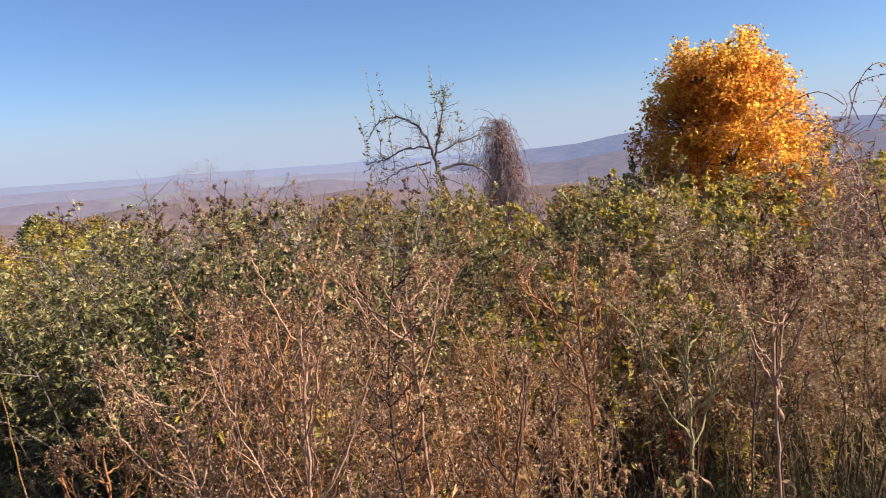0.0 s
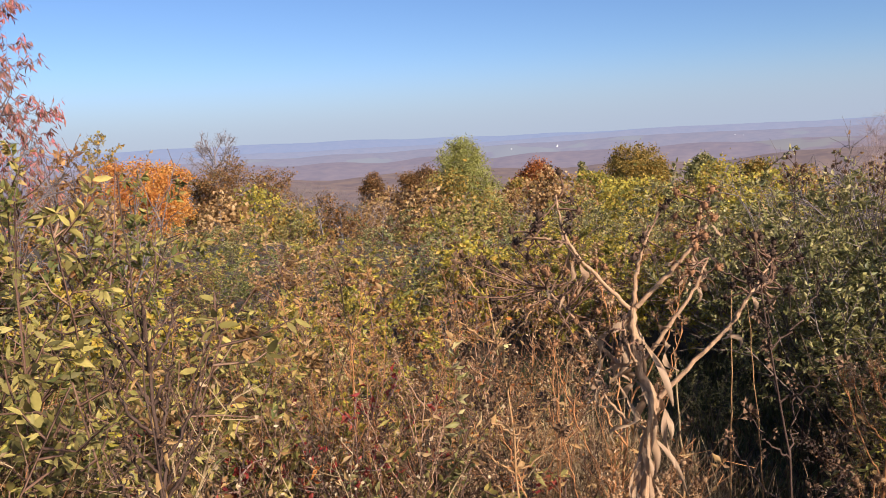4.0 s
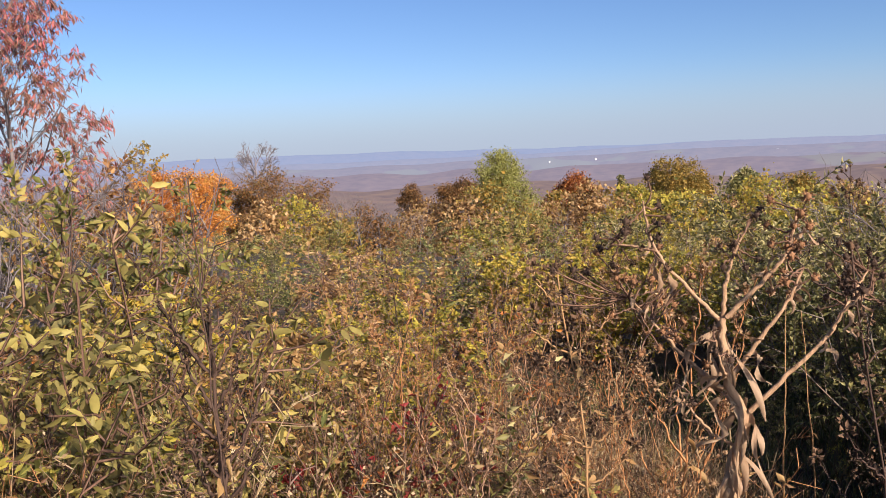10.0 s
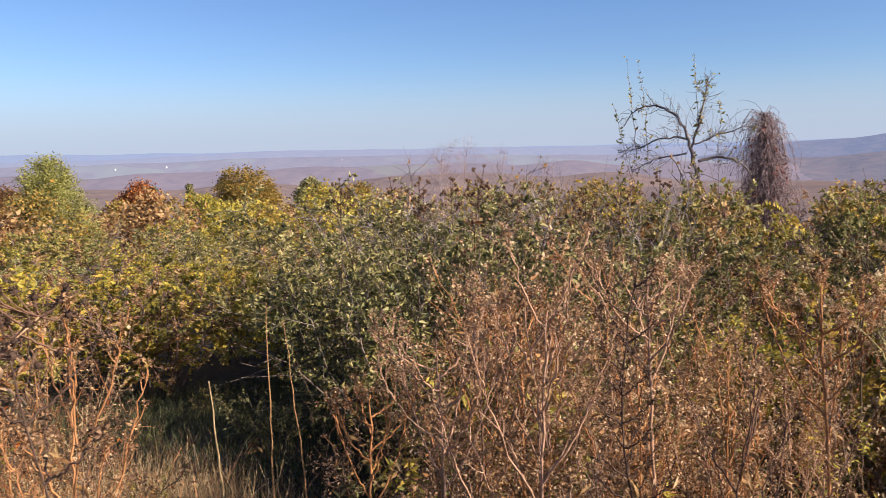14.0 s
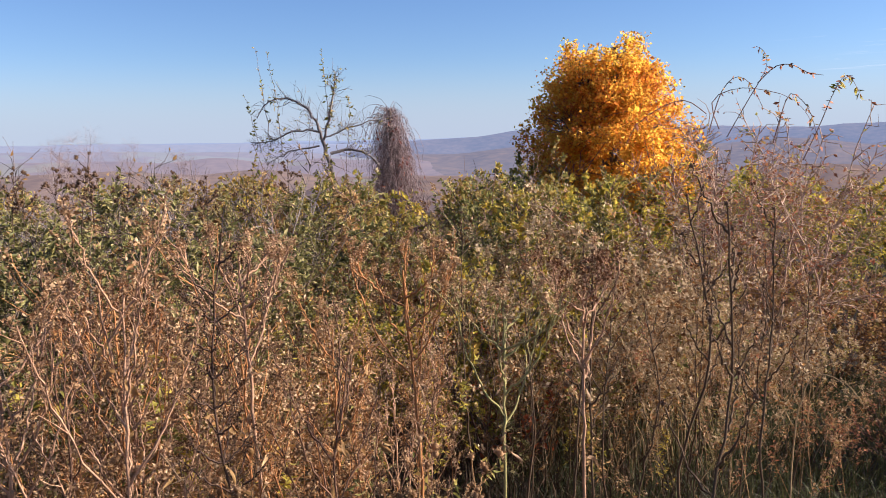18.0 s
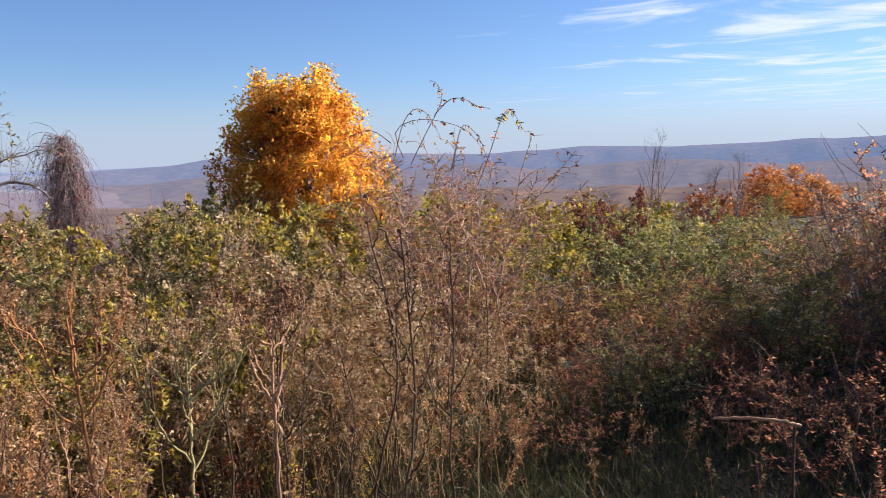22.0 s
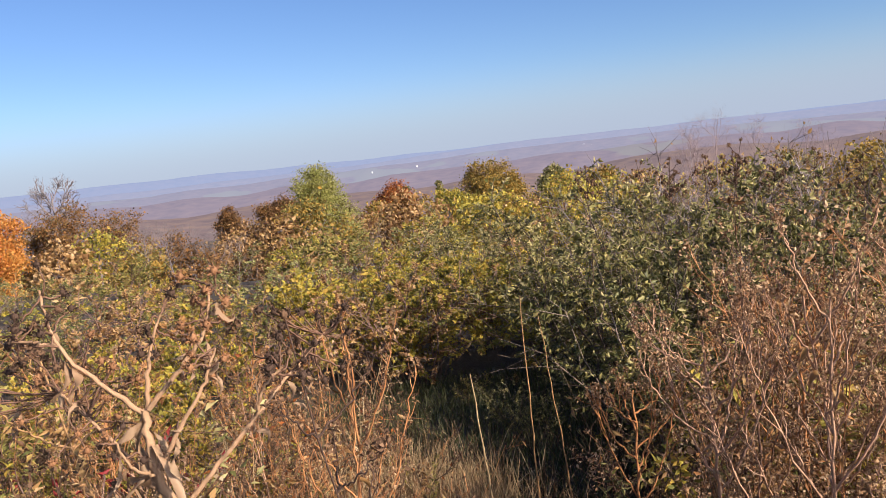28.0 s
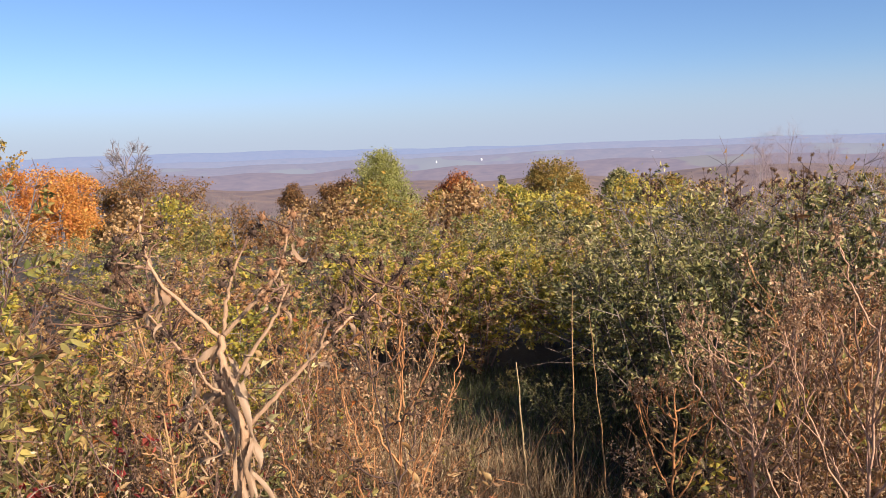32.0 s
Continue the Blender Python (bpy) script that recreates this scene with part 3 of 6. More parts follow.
def farmhouse(az, d, el, w, label):
    """A white house a long way off: walls and a gabled roof."""
    x, y = polar(az, d)
    z = 1.65 + d * math.tan(radians(el))
    e = empty("farmhouse", pose(x, y, z, 0, 0, -az), label, "house", "far farm buildings")
    h, dp = w * 0.42, w * 0.5
    g = Geo()
    c = [(-w / 2, -dp / 2), (w / 2, -dp / 2), (w / 2, dp / 2), (-w / 2, dp / 2)]
    v = [(p[0], p[1], -h * 1.5) for p in c] + [(p[0], p[1], h) for p in c]
    g.add(v, quads=[(0, 1, 5, 4), (1, 2, 6, 5), (2, 3, 7, 6), (3, 0, 4, 7)])
    part("wall", g, plain_material("white boards", (0.8, 0.8, 0.78)), e)
    g = Geo()
    o = w * 0.04
    v = [(-w / 2 - o, -dp / 2 - o, h), (w / 2 + o, -dp / 2 - o, h), (w / 2 + o, 0, h * 1.7), (-w / 2 - o, 0, h * 1.7), (w / 2 + o, dp / 2 + o, h), (-w / 2 - o, dp / 2 + o, h)]
    g.add(v, quads=[(0, 1, 2, 3), (3, 2, 4, 5)], tris=[(0, 3, 5), (1, 4, 2)])
    part("roof", g, plain_material("grey metal roof", (0.45, 0.45, 0.47), 0.4), e)


# ---------------------------------------------------------------- shrubs


def shrub_parts(H, W, stems, twigs, leaves, size, ratio=0.5, hang=0.1, lean=0.55, bare=0, spray=0.32, shape=blades, thick=0.0085):
    """Stems with shoots and the leaves on them, for one shrub of height H and half-width W, standing at the origin."""
    gs, gl = Geo(), Geo()
    b = np.zeros((stems, 3))
    a = rng.uniform(0, 2 * np.pi, stems)
    b[:, 0], b[:, 1], b[:, 2] = np.cos(a) * W * 0.22, np.sin(a) * W * 0.22, -0.06
    tilt = rng.uniform(0.05, lean, stems)
    h = np.stack([np.cos(a) * tilt, np.sin(a) * tilt, np.ones(stems)], -1)
    P = paths(b, h, H * rng.uniform(0.72, 1.05, stems), 6, 0.5)
    tubes(gs, P, taper(P, thick * H ** 0.5, 0.0025), 3)
    T, f = sprout(P, twigs, 0.22, 1.0, W * spray * 1.6, 3, 1.0, 0.3, 0.6)
    tubes(gs, T, taper(T, 0.0042, 0.0018), 3)
    if leaves:
        leafy(gl, T, leaves, size, ratio, hang, shape=shape)
    if bare:
        B, f = sprout(P, bare, 0.5, 1.0, W * 0.7, 3, 0.6, 0.5, 0.5)
        tubes(gs, B, taper(B, 0.003, 0.0012), 3)
    return gs, gl


SHRUBS = {}


def shrub_kind(key, name, label, mats, n, **kw):
    """Makes n patterns of a kind of shrub, and n coarser ones for the far slope; plant() sets copies of them."""
    far = dict(kw, stems=max(5, kw["stems"] // 2), twigs=kw["twigs"] // 3, leaves=int(kw["leaves"] * 0.4), size=kw["size"] * 1.3, bare=kw.get("bare", 0) // 4)
    kw = dict(kw, twigs=kw["twigs"] if key == "thicket" else int(kw["twigs"] * 0.68))
    SHRUBS[key] = (name, label, mats, [shrub_parts(**kw) for _ in range(n)], kw["H"], {})
    SHRUBS[key + "_far"] = (name, label, mats, [shrub_parts(**far) for _ in range(n)], kw["H"], {})


def plant(key, az, d, top=None, scale=None, wide=1.0, group=""):
    """A shrub at bearing az and distance d; top is the height of its crown, if given."""
    name, label, mats, patterns, H, made = SHRUBS[key + "_far" if d > 12.5 else key]
    x, y = polar(az, d)
    z = float(height(x, y))
    s = (top - z) / H if top is not None else scale
    k = int(rng.integers(0, len(patterns)))
    m = pose(x, y, z - 0.02, 0, 0, float(rng.uniform(0, 360))) @ Matrix.Diagonal((s * wide, s * wide, s, 1))
    if k not in made:
        e = empty(name, Matrix(), label, "shrub", group or name.replace("_", " ") + "s")
        part("stem_tangle", patterns[k][0], mats[0], e, kind="stuff")
        part("foliage", patterns[k][1], mats[1], e, kind="stuff")
        made[k] = e
        e.matrix_basis = m
        return e
    return copy_thing(made[k], m @ Matrix.Diagonal([1 / v for v in made[k].scale] + [1]))


reseed(10)
shrub_kind("green", "green_shrub", "dense green leafy shrub with paling leaf tips", (M_BARK, M_GREEN), 4, H=1.9, W=0.95, stems=12, twigs=260, leaves=5600, size=0.040, ratio=0.44, bare=30)
shrub_kind("olive", "olive_shrub", "olive and tan shrub losing its leaves", (M_TWIG, M_OLIVE), 4, H=1.5, W=0.85, stems=10, twigs=170, leaves=2900, size=0.042, bare=40)
shrub_kind("yellow", "yellow_shrub", "shrub with yellow-green autumn leaves", (M_BARK, M_YELLOW), 3, H=1.5, W=0.8, stems=9, twigs=180, leaves=3800, size=0.042, ratio=0.62)
shrub_kind("brown", "brown_shrub", "thinly leaved brown autumn shrub", (M_TWIG, M_DEADLEAF), 4, H=1.5, W=0.8, stems=11, twigs=170, leaves=2500, size=0.040, bare=60)
shrub_kind("rusty", "rust_shrub", "rust-coloured shrub with dry leaves", (M_TWIG, M_RUSTLEAF), 2, H=1.5, W=0.8, stems=10, twigs=160, leaves=2500, size=0.042, bare=50)
shrub_kind("pale", "pale_leaved_shrub", "pale yellow-green shrub with long leaves", (M_WEEDSTEM, M_PALE), 4, H=1.35, W=0.5, stems=10, twigs=190, leaves=1500, size=0.036, ratio=0.36, spray=0.35, lean=0.35, shape=round_leaves, thick=0.0045)
shrub_kind("fresh", "fresh_green_shrub", "sunlit green shrub with small leaves", (M_BARK, M_FRESH), 3, H=1.6, W=0.9, stems=11, twigs=200, leaves=3400, size=0.042, ratio=0.45, bare=20)
shrub_kind("bramble", "bramble", "dark reddish bramble tangle on the slope", (M_TWIG, M_BRAMBLE), 4, H=1.2, W=1.0, stems=14, twigs=140, leaves=2100, size=0.033, bare=60, lean=0.9)
shrub_kind("redcane", "red_bramble", "sunlit bramble with drying red-brown leaves", (M_TWIG, M_REDCANE), 2, H=1.1, W=0.8, stems=10, twigs=120, leaves=1000, size=0.036, bare=50, lean=0.9)
shrub_kind("mauve", "purple_leaved_shrub", "shrub with purple-red autumn leaves", (M_TWIG, M_MAUVE), 1, H=1.5, W=0.7, stems=10, twigs=200, leaves=2400, size=0.06, bare=40)
shrub_kind("thicket", "bare_thicket", "leafless grey-brown thicket of thin stems", (M_GREYTWIG, M_DEADLEAF), 3, H=1.8, W=0.9, stems=14, twigs=190, leaves=300, size=0.04, bare=110, lean=0.4)


def spot(az0, az1, d0, d1, gap, tries=400, taken=None):
    """Spots spread over a sector, no two nearer than gap."""
    pts = taken if taken is not None else []
    out = []
    for _ in range(tries):
        az = rng.uniform(az0, az1)
        d = math.sqrt(rng.uniform(d0 * d0, d1 * d1))
        p = polar(az, d)
        if all((p[0] - q[0]) ** 2 + (p[1] - q[1]) ** 2 > gap * gap for q in pts):
            pts.append(p)
            out.append((az, d))
    return out


def crown(d, el):
    return 1.65 + d * math.tan(radians(el))


def plant_fields():
    # the big green shrubs beside the hollow
    for az, d in spot(28.0, 43, 5.0, 6.4, 0.72) + spot(24.5, 28, 6.0, 7.2, 0.7):
        plant("green", az, d, crown(d, rng.uniform(-5.0, -2.3) - 0.25 * max(0, 24 - az)))
    for az, d in spot(28.5, 34, 4.3, 5.2, 0.6):
        plant("green", az, d, crown(d, rng.uniform(-12.0, -8.0)))
    for az, d in spot(23, 44, 6.9, 9.0, 0.95):
        plant("green" if rng.random() < 0.75 else "brown", az, d, crown(d, rng.uniform(-2.6, -1.0)), wide=1.1)
    for az, d in spot(27, 41, 7.5, 10.0, 1.2):
        plant("thicket", az, d, crown(d, rng.uniform(-1.6, -0.5)))
    # yellow leaves behind the hollow
    for az, d in spot(3, 22, 8.2, 11.0, 0.85):
        plant(rng.choice(["yellow", "yellow", "yellow", "yellow", "olive"]), az, d, crown(d, rng.uniform(-7.5, -5.0)), wide=1.15)
    # shaded growth at the back of the hollow
    for az, d in spot(6, 20, 5.8, 8.0, 0.66):
        plant(rng.choice(["green", "olive", "brown"]), az, d, crown(d, rng.uniform(-17.5, -13.0)))
    # the slope ahead, mixed
    for az, d in spot(-36, -3, 4.6, 8.0, 0.84):
        plant(rng.choice(["olive", "yellow", "rusty", "rusty", "brown", "yellow"]), az, d, crown(d, rng.uniform(-10.5, -6.8)), wide=1.15)
    for az, d in [q for q in spot(-38, 22, 8.2, 15.0, 1.12)]:
        plant(rng.choice(["olive", "brown", "yellow", "yellow", "fresh", "brown"]), az, d, crown(d, rng.uniform(-6.8, -4.9)), wide=1.35)
    for az, d in spot(-40, 30, 15.0, 27.0, 1.9):
        plant(rng.choice(["olive", "brown", "yellow", "olive", "thicket", "green"]), az, d, crown(d, rng.uniform(-4.6, -3.1) - 0.9 * (-9 < az < -2.5)), wide=1.35)
    # tall pale leaves close by
    for az, d in spot(-48, -28, 2.5, 4.4, 0.46):
        plant("pale", az, d, crown(d, rng.uniform(-6.5, 1.0) - 1.6 * max(0, az + 31.5)))
    for az, d in spot(-19, -6, 2.9, 4.2, 0.85):
        plant("pale", az, d, crown(d, rng.uniform(-15, -11)))
    # under the bare tree and the snag
    for az, d, el in ((43.6, 9.6, -2.6), (44.8, 9.2, -2.0), (46.0, 9.6, -1.3), (47.4, 9.4, -1.6), (48.6, 9.9, -2.4), (45.4, 10.2, -1.5), (42.4, 9.2, -3.2), (46.6, 8.6, -3.6), (44.4, 8.4, -4.2), (46.2, 9.9, -0.9), (47.0, 9.7, -1.1), (45.3, 9.8, -1.1), (48.2, 9.8, -1.4)):
        plant("olive" if el > -1.2 else rng.choice(["yellow", "olive"]), az, d, crown(d, el), wide=0.8)
    for az, d, el in ((49.8, 10.9, -4.4), (50.9, 12.2, -3.4), (52.6, 12.0, -3.6), (53.6, 11.4, -4.2), (51.6, 10.6, -5.2)):
        plant("thicket", az, d, crown(d, el), wide=0.8)
    for az, d in spot(42, 50, 8.0, 8.8, 0.7):
        plant(rng.choice(["olive", "brown"]), az, d, crown(d, rng.uniform(-6, -4)))
    # taller growth at the foot of the red-leaved tree
    for az, d in spot(-37, -23, 6.0, 9.5, 1.0):
        plant(rng.choice(["olive", "brown", "rusty", "thicket"]), az, d, crown(d, rng.uniform(0.8, 3.6) - 0.6 * max(0, az + 25)))
    for az, d in spot(49, 62, 6.6, 11.0, 0.95):
        plant(rng.choice(["green", "olive", "yellow", "brown"]), az, d, crown(d, rng.uniform(-6.4, -4.2) + 0.28 * max(0, az - 55)))
    # leafy growth round the foot of the maple
    for az, d in spot(57, 67, 8.8, 11.0, 0.8):
        plant(rng.choice(["olive", "yellow", "fresh"]), az, d, crown(d, rng.uniform(-2.2, -0.7)), wide=0.9)
    for az, d in spot(59, 72, 11.0, 12.6, 0.9):
        plant(rng.choice(["olive", "yellow", "fresh"]), az, d, crown(d, rng.uniform(-2.9, -1.0)), wide=1.1)
    for az, d in spot(44, 60, 5.0, 6.6, 0.85):
        plant(rng.choice(["olive", "yellow", "green", "olive", "rusty"]), az, d, crown(d, rng.uniform(-9.5, -5.8)))
    for az, d in spot(60, 82, 6.6, 11.5, 1.05):
        plant(rng.choice(["olive", "brown", "yellow", "olive", "yellow"]), az, d, crown(d, rng.uniform(-7.5, -4.2)))
    # yellow and green beyond, to the east
    for az, d in spot(80, 89, 13.0, 18.0, 1.2):
        plant(rng.choice(["yellow", "olive", "yellow"]), az, d, crown(d, rng.uniform(-3.0, -1.0)), wide=1.2)
    for az, d in spot(87, 101, 9.8, 12.4, 0.95):
        plant(rng.choice(["fresh", "fresh", "fresh", "olive"]), az, d, crown(d, float(np.interp(az, [87, 91, 99, 102], [-3.0, -2.5, -4.0, -4.6])) + rng.uniform(-0.9, 0.2)), wide=1.15)
    for az, d in spot(93, 102, 13.0, 17.5, 1.2):
        plant(rng.choice(["olive", "fresh", "brown"]), az, d, crown(d, rng.uniform(-3.8, -2.6)), wide=1.3)
    plant("mauve", 86.7, 12.4, crown(12.4, -1.6), wide=0.8)
    for az, d in spot(78, 104, 7.0, 10.5, 1.2):
        plant(rng.choice(["brown", "olive", "bramble", "rusty"]), az, d, crown(d, rng.uniform(-9.0, -6.5)), wide=1.2)
    # the rise with brambles
    for az, d in spot(100, 140, 6.4, 9.8, 0.85):
        plant(rng.choice(["bramble", "bramble", "bramble", "brown", "thicket"]), az, d, crown(d, float(np.interp(az, [100, 102.4, 105.4, 107, 109, 112, 140], [-3.4, -0.2, 0.4, 1.8, 3.0, 4.0, 4.6])) + rng.uniform(-1.3, 0.3)), wide=1.0)
    for az, d, el in ((106.4, 7.4, 1.0), (109.4, 7.4, 2.4), (112.4, 7.4, 3.4)):
        plant("bramble", az, d, crown(d, el), wide=0.6)
    for az, d in spot(97, 119, 3.6, 6.6, 0.6, 600) + spot(84, 98, 5.2, 7.2, 0.65):
        plant(rng.choice(["bramble", "bramble", "bramble", "bramble", "bramble", "bramble", "green", "redcane"]), az, d, scale=rng.uniform(0.35, 0.62), wide=1.25)
    for az, d in spot(88, 108, 6.6, 10.0, 0.8, 500):
        plant(rng.choice(["bramble", "olive", "brown", "bramble"]), az, d, scale=rng.uniform(0.4, 0.7), wide=1.3)
    for az, d in spot(102, 118, 2.5, 3.6, 0.62):
        plant("redcane", az, d, scale=rng.uniform(0.35, 0.5), wide=0.9)
    # this row stands out of view, added as a shadow caster
    for az, d in spot(120, 142, 7.0, 8.6, 1.2):
        plant("bramble", az, d, float(height(*polar(az, d))) + rng.uniform(1.3, 1.7))
    # taller unseen brambles, added out of view to cast shade on the slope
    for az, d, el in ((136.0, 6.4, 9.0),):
        plant("bramble", az, d, crown(d, el), wide=0.6)
    # more unseen shadow casters, on the sun's side
    for az, d in spot(140, 168, 3.4, 5.5, 1.2):
        plant("bramble", az, d, scale=rng.uniform(1.4, 1.7))
    for az, d in spot(62, 108, 18.0, 30.0, 2.0):
        plant(rng.choice(["olive", "brown", "thicket", "rusty"]), az, d, crown(d, rng.uniform(-3.6, -1.9)), wide=1.3)
    for az, d in spot(30, 60, 11.5, 26.0, 2.0):
        plant(rng.choice(["olive", "brown", "thicket", "brown"]), az, d, crown(d, rng.uniform(-4.5, -2.8)), wide=1.3)


reseed(11)
plant_fields()

# ---------------------------------------------------------------- trees


def outline(kind, h):
    """Half-width of a crown, 0 to 1, at the fraction h of its height."""
    if kind == "dome":
        return np.sqrt(np.clip(1 - h ** 2.0, 0, 1)) * (0.72 + 0.28 * np.minimum(h * 3.5, 1))
    if kind == "bell":
        return np.sqrt(np.clip(1 - np.clip(h, 0, 1) ** 1.85, 0, 1))
    if kind == "cone":
        return np.clip(1.02 - h, 0, 1) ** 0.6
    return np.sqrt(np.clip(1 - (2 * h - 0.85) ** 2 / 1.35, 0, 1))


def tree(name, label, az, d, top, W, high, clumps, each, size, mats, kind="round", trunk_r=0.06, limbs=9, ratio=0.8, hang=0.35, group="", clump=0.13, lobes=0):
    """A tree in leaf: trunk, limbs, twigs, and a crown of many clumps of leaves; half-width W, crown high metres, top at that height."""
    x, y = polar(az, d)
    z = float(height(x, y))
    H = top - z
    e = empty(name, pose(x, y, z - 0.05, 0, 0, float(rng.uniform(0, 360))), label, "tree", group)
    T = paths(np.zeros((1, 3)), np.array([[rng.normal() * 0.04, rng.normal() * 0.04, 1]]), [H * 0.94], 10, 0.12)
    g = Geo()
    tubes(g, T, taper(T, trunk_r, trunk_r * 0.12), 7)
    part("trunk", g, mats[0], e, smooth=True)
    # centres of the clumps, most of them near the outside
    h = rng.beta(1.15, 1.25, clumps)
    a = rng.uniform(0, 2 * np.pi, clumps)
    lump = 1 + 0.10 * np.sin(a * 3 + h * 9 + rng.uniform(0, 6)) + 0.08 * np.sin(a * 7 - h * 14)
    rad = W * outline(kind, h) * np.maximum(rng.uniform(0, 1, clumps), 0.02) ** 0.38 * lump
    if lobes:
        # the crown is made of rounded masses of several sizes
        hl = np.linspace(0.02, 0.87, lobes) + rng.normal(size=lobes) * 0.02
        al = np.arange(lobes) * 2.39996
        size_l = W * rng.uniform(0.22, 0.42, lobes) * np.where(hl > 0.78, 0.85, 1.0)
        rl = np.maximum(W * outline(kind, np.clip(hl, 0, 1)) - size_l * 0.75, 0) * rng.uniform(0.8, 1.08, lobes)
        k = rng.choice(lobes, clumps, p=size_l ** 2 / (size_l ** 2).sum())
        v = unit(rng.normal(size=(clumps, 3))) * (size_l[k] * rng.uniform(0.15, 1, clumps) ** 0.4)[:, None]
        px, py = np.cos(al[k]) * rl[k] + v[:, 0], np.sin(al[k]) * rl[k] + v[:, 1]
        a, rad = np.arctan2(py, px), np.hypot(px, py)
        h = np.clip(hl[k] + v[:, 2] / high, -0.05, 1.15)
    zc = H - high + h * high
    ax, _ = along(T, np.zeros(clumps, int), np.clip(zc / (H * 0.94), 0, 1))
    C = np.stack([ax[:, 0] + np.cos(a) * rad, ax[:, 1] + np.sin(a) * rad, zc], -1)
    # limbs reach for some of them
    pick = rng.choice(clumps, limbs, replace=False)
    low = np.clip((zc[pick] - rad[pick] * 0.75 - 0.1 * high) / (H * 0.94), 0.05, 0.9)
    b, _ = along(T, np.zeros(limbs, int), low)
    t = np.linspace(0, 1, 6)[None, :, None]
    mid = (b + C[pick]) / 2 + np.array([0, 0, -0.06 * high]) + rng.normal(size=(limbs, 3)) * 0.05 * W
    P = (1 - t) ** 2 * b[:, None] + 2 * t * (1 - t) * mid[:, None] + t ** 2 * C[pick][:, None]
    for i in range(limbs):
        g = Geo()
        r = trunk_r * rng.uniform(0.28, 0.45)
        tubes(g, P[i:i + 1], taper(P[i:i + 1], r, r * 0.25), 5)
        part("limb", g, mats[0], e, smooth=True)
    # twigs from the nearest limb to each clump
    nodes = np.concatenate([P[:, 1:].reshape(-1, 3), T[0, 3:]])
    near = nodes[np.argmin(((C[:, None] - nodes[None]) ** 2).sum(-1) + 2.0 * np.maximum(nodes[None, :, 2] - C[:, None, 2], 0) ** 2, 1)]
    Q = near[:, None] + (C - near)[:, None] * np.linspace(0, 1, 4)[None, :, None]
    Q[:, 1:3] += rng.normal(size=(clumps, 2, 3)) * 0.03 * W
    g = Geo()
    tubes(g, Q, taper(Q, trunk_r * 0.12, trunk_r * 0.05), 3)
    part("twig_tangle", g, mats[0], e, kind="stuff")
    # leaves
    n = clumps * each
    c = np.repeat(C, each, 0) + rng.normal(size=(n, 3)) * W * clump * np.array([1, 1, 0.8])
    A = unit(rng.normal(size=(n, 3)) + [0, 0, -hang])
    ln = size * rng.lognormal(0, 0.25, n)
    g = Geo()
    blades(g, c, A, side_of(A), ln, ln * ratio, 0.2, 0.2)
    part("crown", g, mats[1], e, kind="stuff")
    return e


def bare_tree(name, label, az, d, top, W, stems, twigs, fine, material, trunk_r=0.05, lift=0.9, group="", start=0.3, leaves=0, leaf_mat=None, leaf=0.07, hang=0.6, ratio=0.4, spread=0.6):
    """A leafless tree or sapling: trunk, limbs, twigs."""
    x, y = polar(az, d)
    z = float(height(x, y))
    H = top - z
    e = empty(name, pose(x, y, z - 0.05, 0, 0, float(rng.uniform(0, 360))), label, "tree", group)
    T = paths(np.zeros((1, 3)), np.array([[rng.normal() * 0.05, rng.normal() * 0.05, 1]]), [H * 0.85], 9, 0.2)
    g = Geo()
    tubes(g, T, taper(T, trunk_r, trunk_r * 0.12), 6)
    part("trunk", g, material, e, smooth=True)
    f = np.linspace(start, 0.95, stems)
    b, dd = along(T, np.zeros(stems, int), f)
    a = np.arange(stems) * 2.4 + rng.uniform(0, 1, stems)
    hd = np.stack([np.cos(a) * spread, np.sin(a) * spread, np.full(stems, 0.5)], -1)
    P = paths(b, hd, np.minimum((1.08 - f) * H * 0.8, W * 1.5) * rng.uniform(0.8, 1.1, stems), 6, 0.35, lift)
    for i in range(stems):
        g = Geo()
        r = trunk_r * (0.5 - 0.3 * f[i])
        tubes(g, P[i:i + 1], taper(P[i:i + 1], r, r * 0.2), 4)
        part("limb", g, material, e, smooth=True)
    g = Geo()
    B, _ = sprout(P, twigs, 0.2, 1.0, W * 0.5, 3, 0.8, lift * 0.6, 0.5)
    tubes(g, B, taper(B, trunk_r * 0.10, trunk_r * 0.04), 3)
    F, _ = sprout(B, fine, 0.2, 1.0, W * 0.28, 3, 0.8, 0.4, 0.5)
    tubes(g, F, taper(F, trunk_r * 0.045, trunk_r * 0.02), 3)
    part("twig_tangle", g, material, e, kind="stuff")
    if leaves:
        g = Geo()
        leafy(g, F, leaves, leaf, ratio, hang)
        part("leafage", g, leaf_mat, e, kind="stuff")
    return e


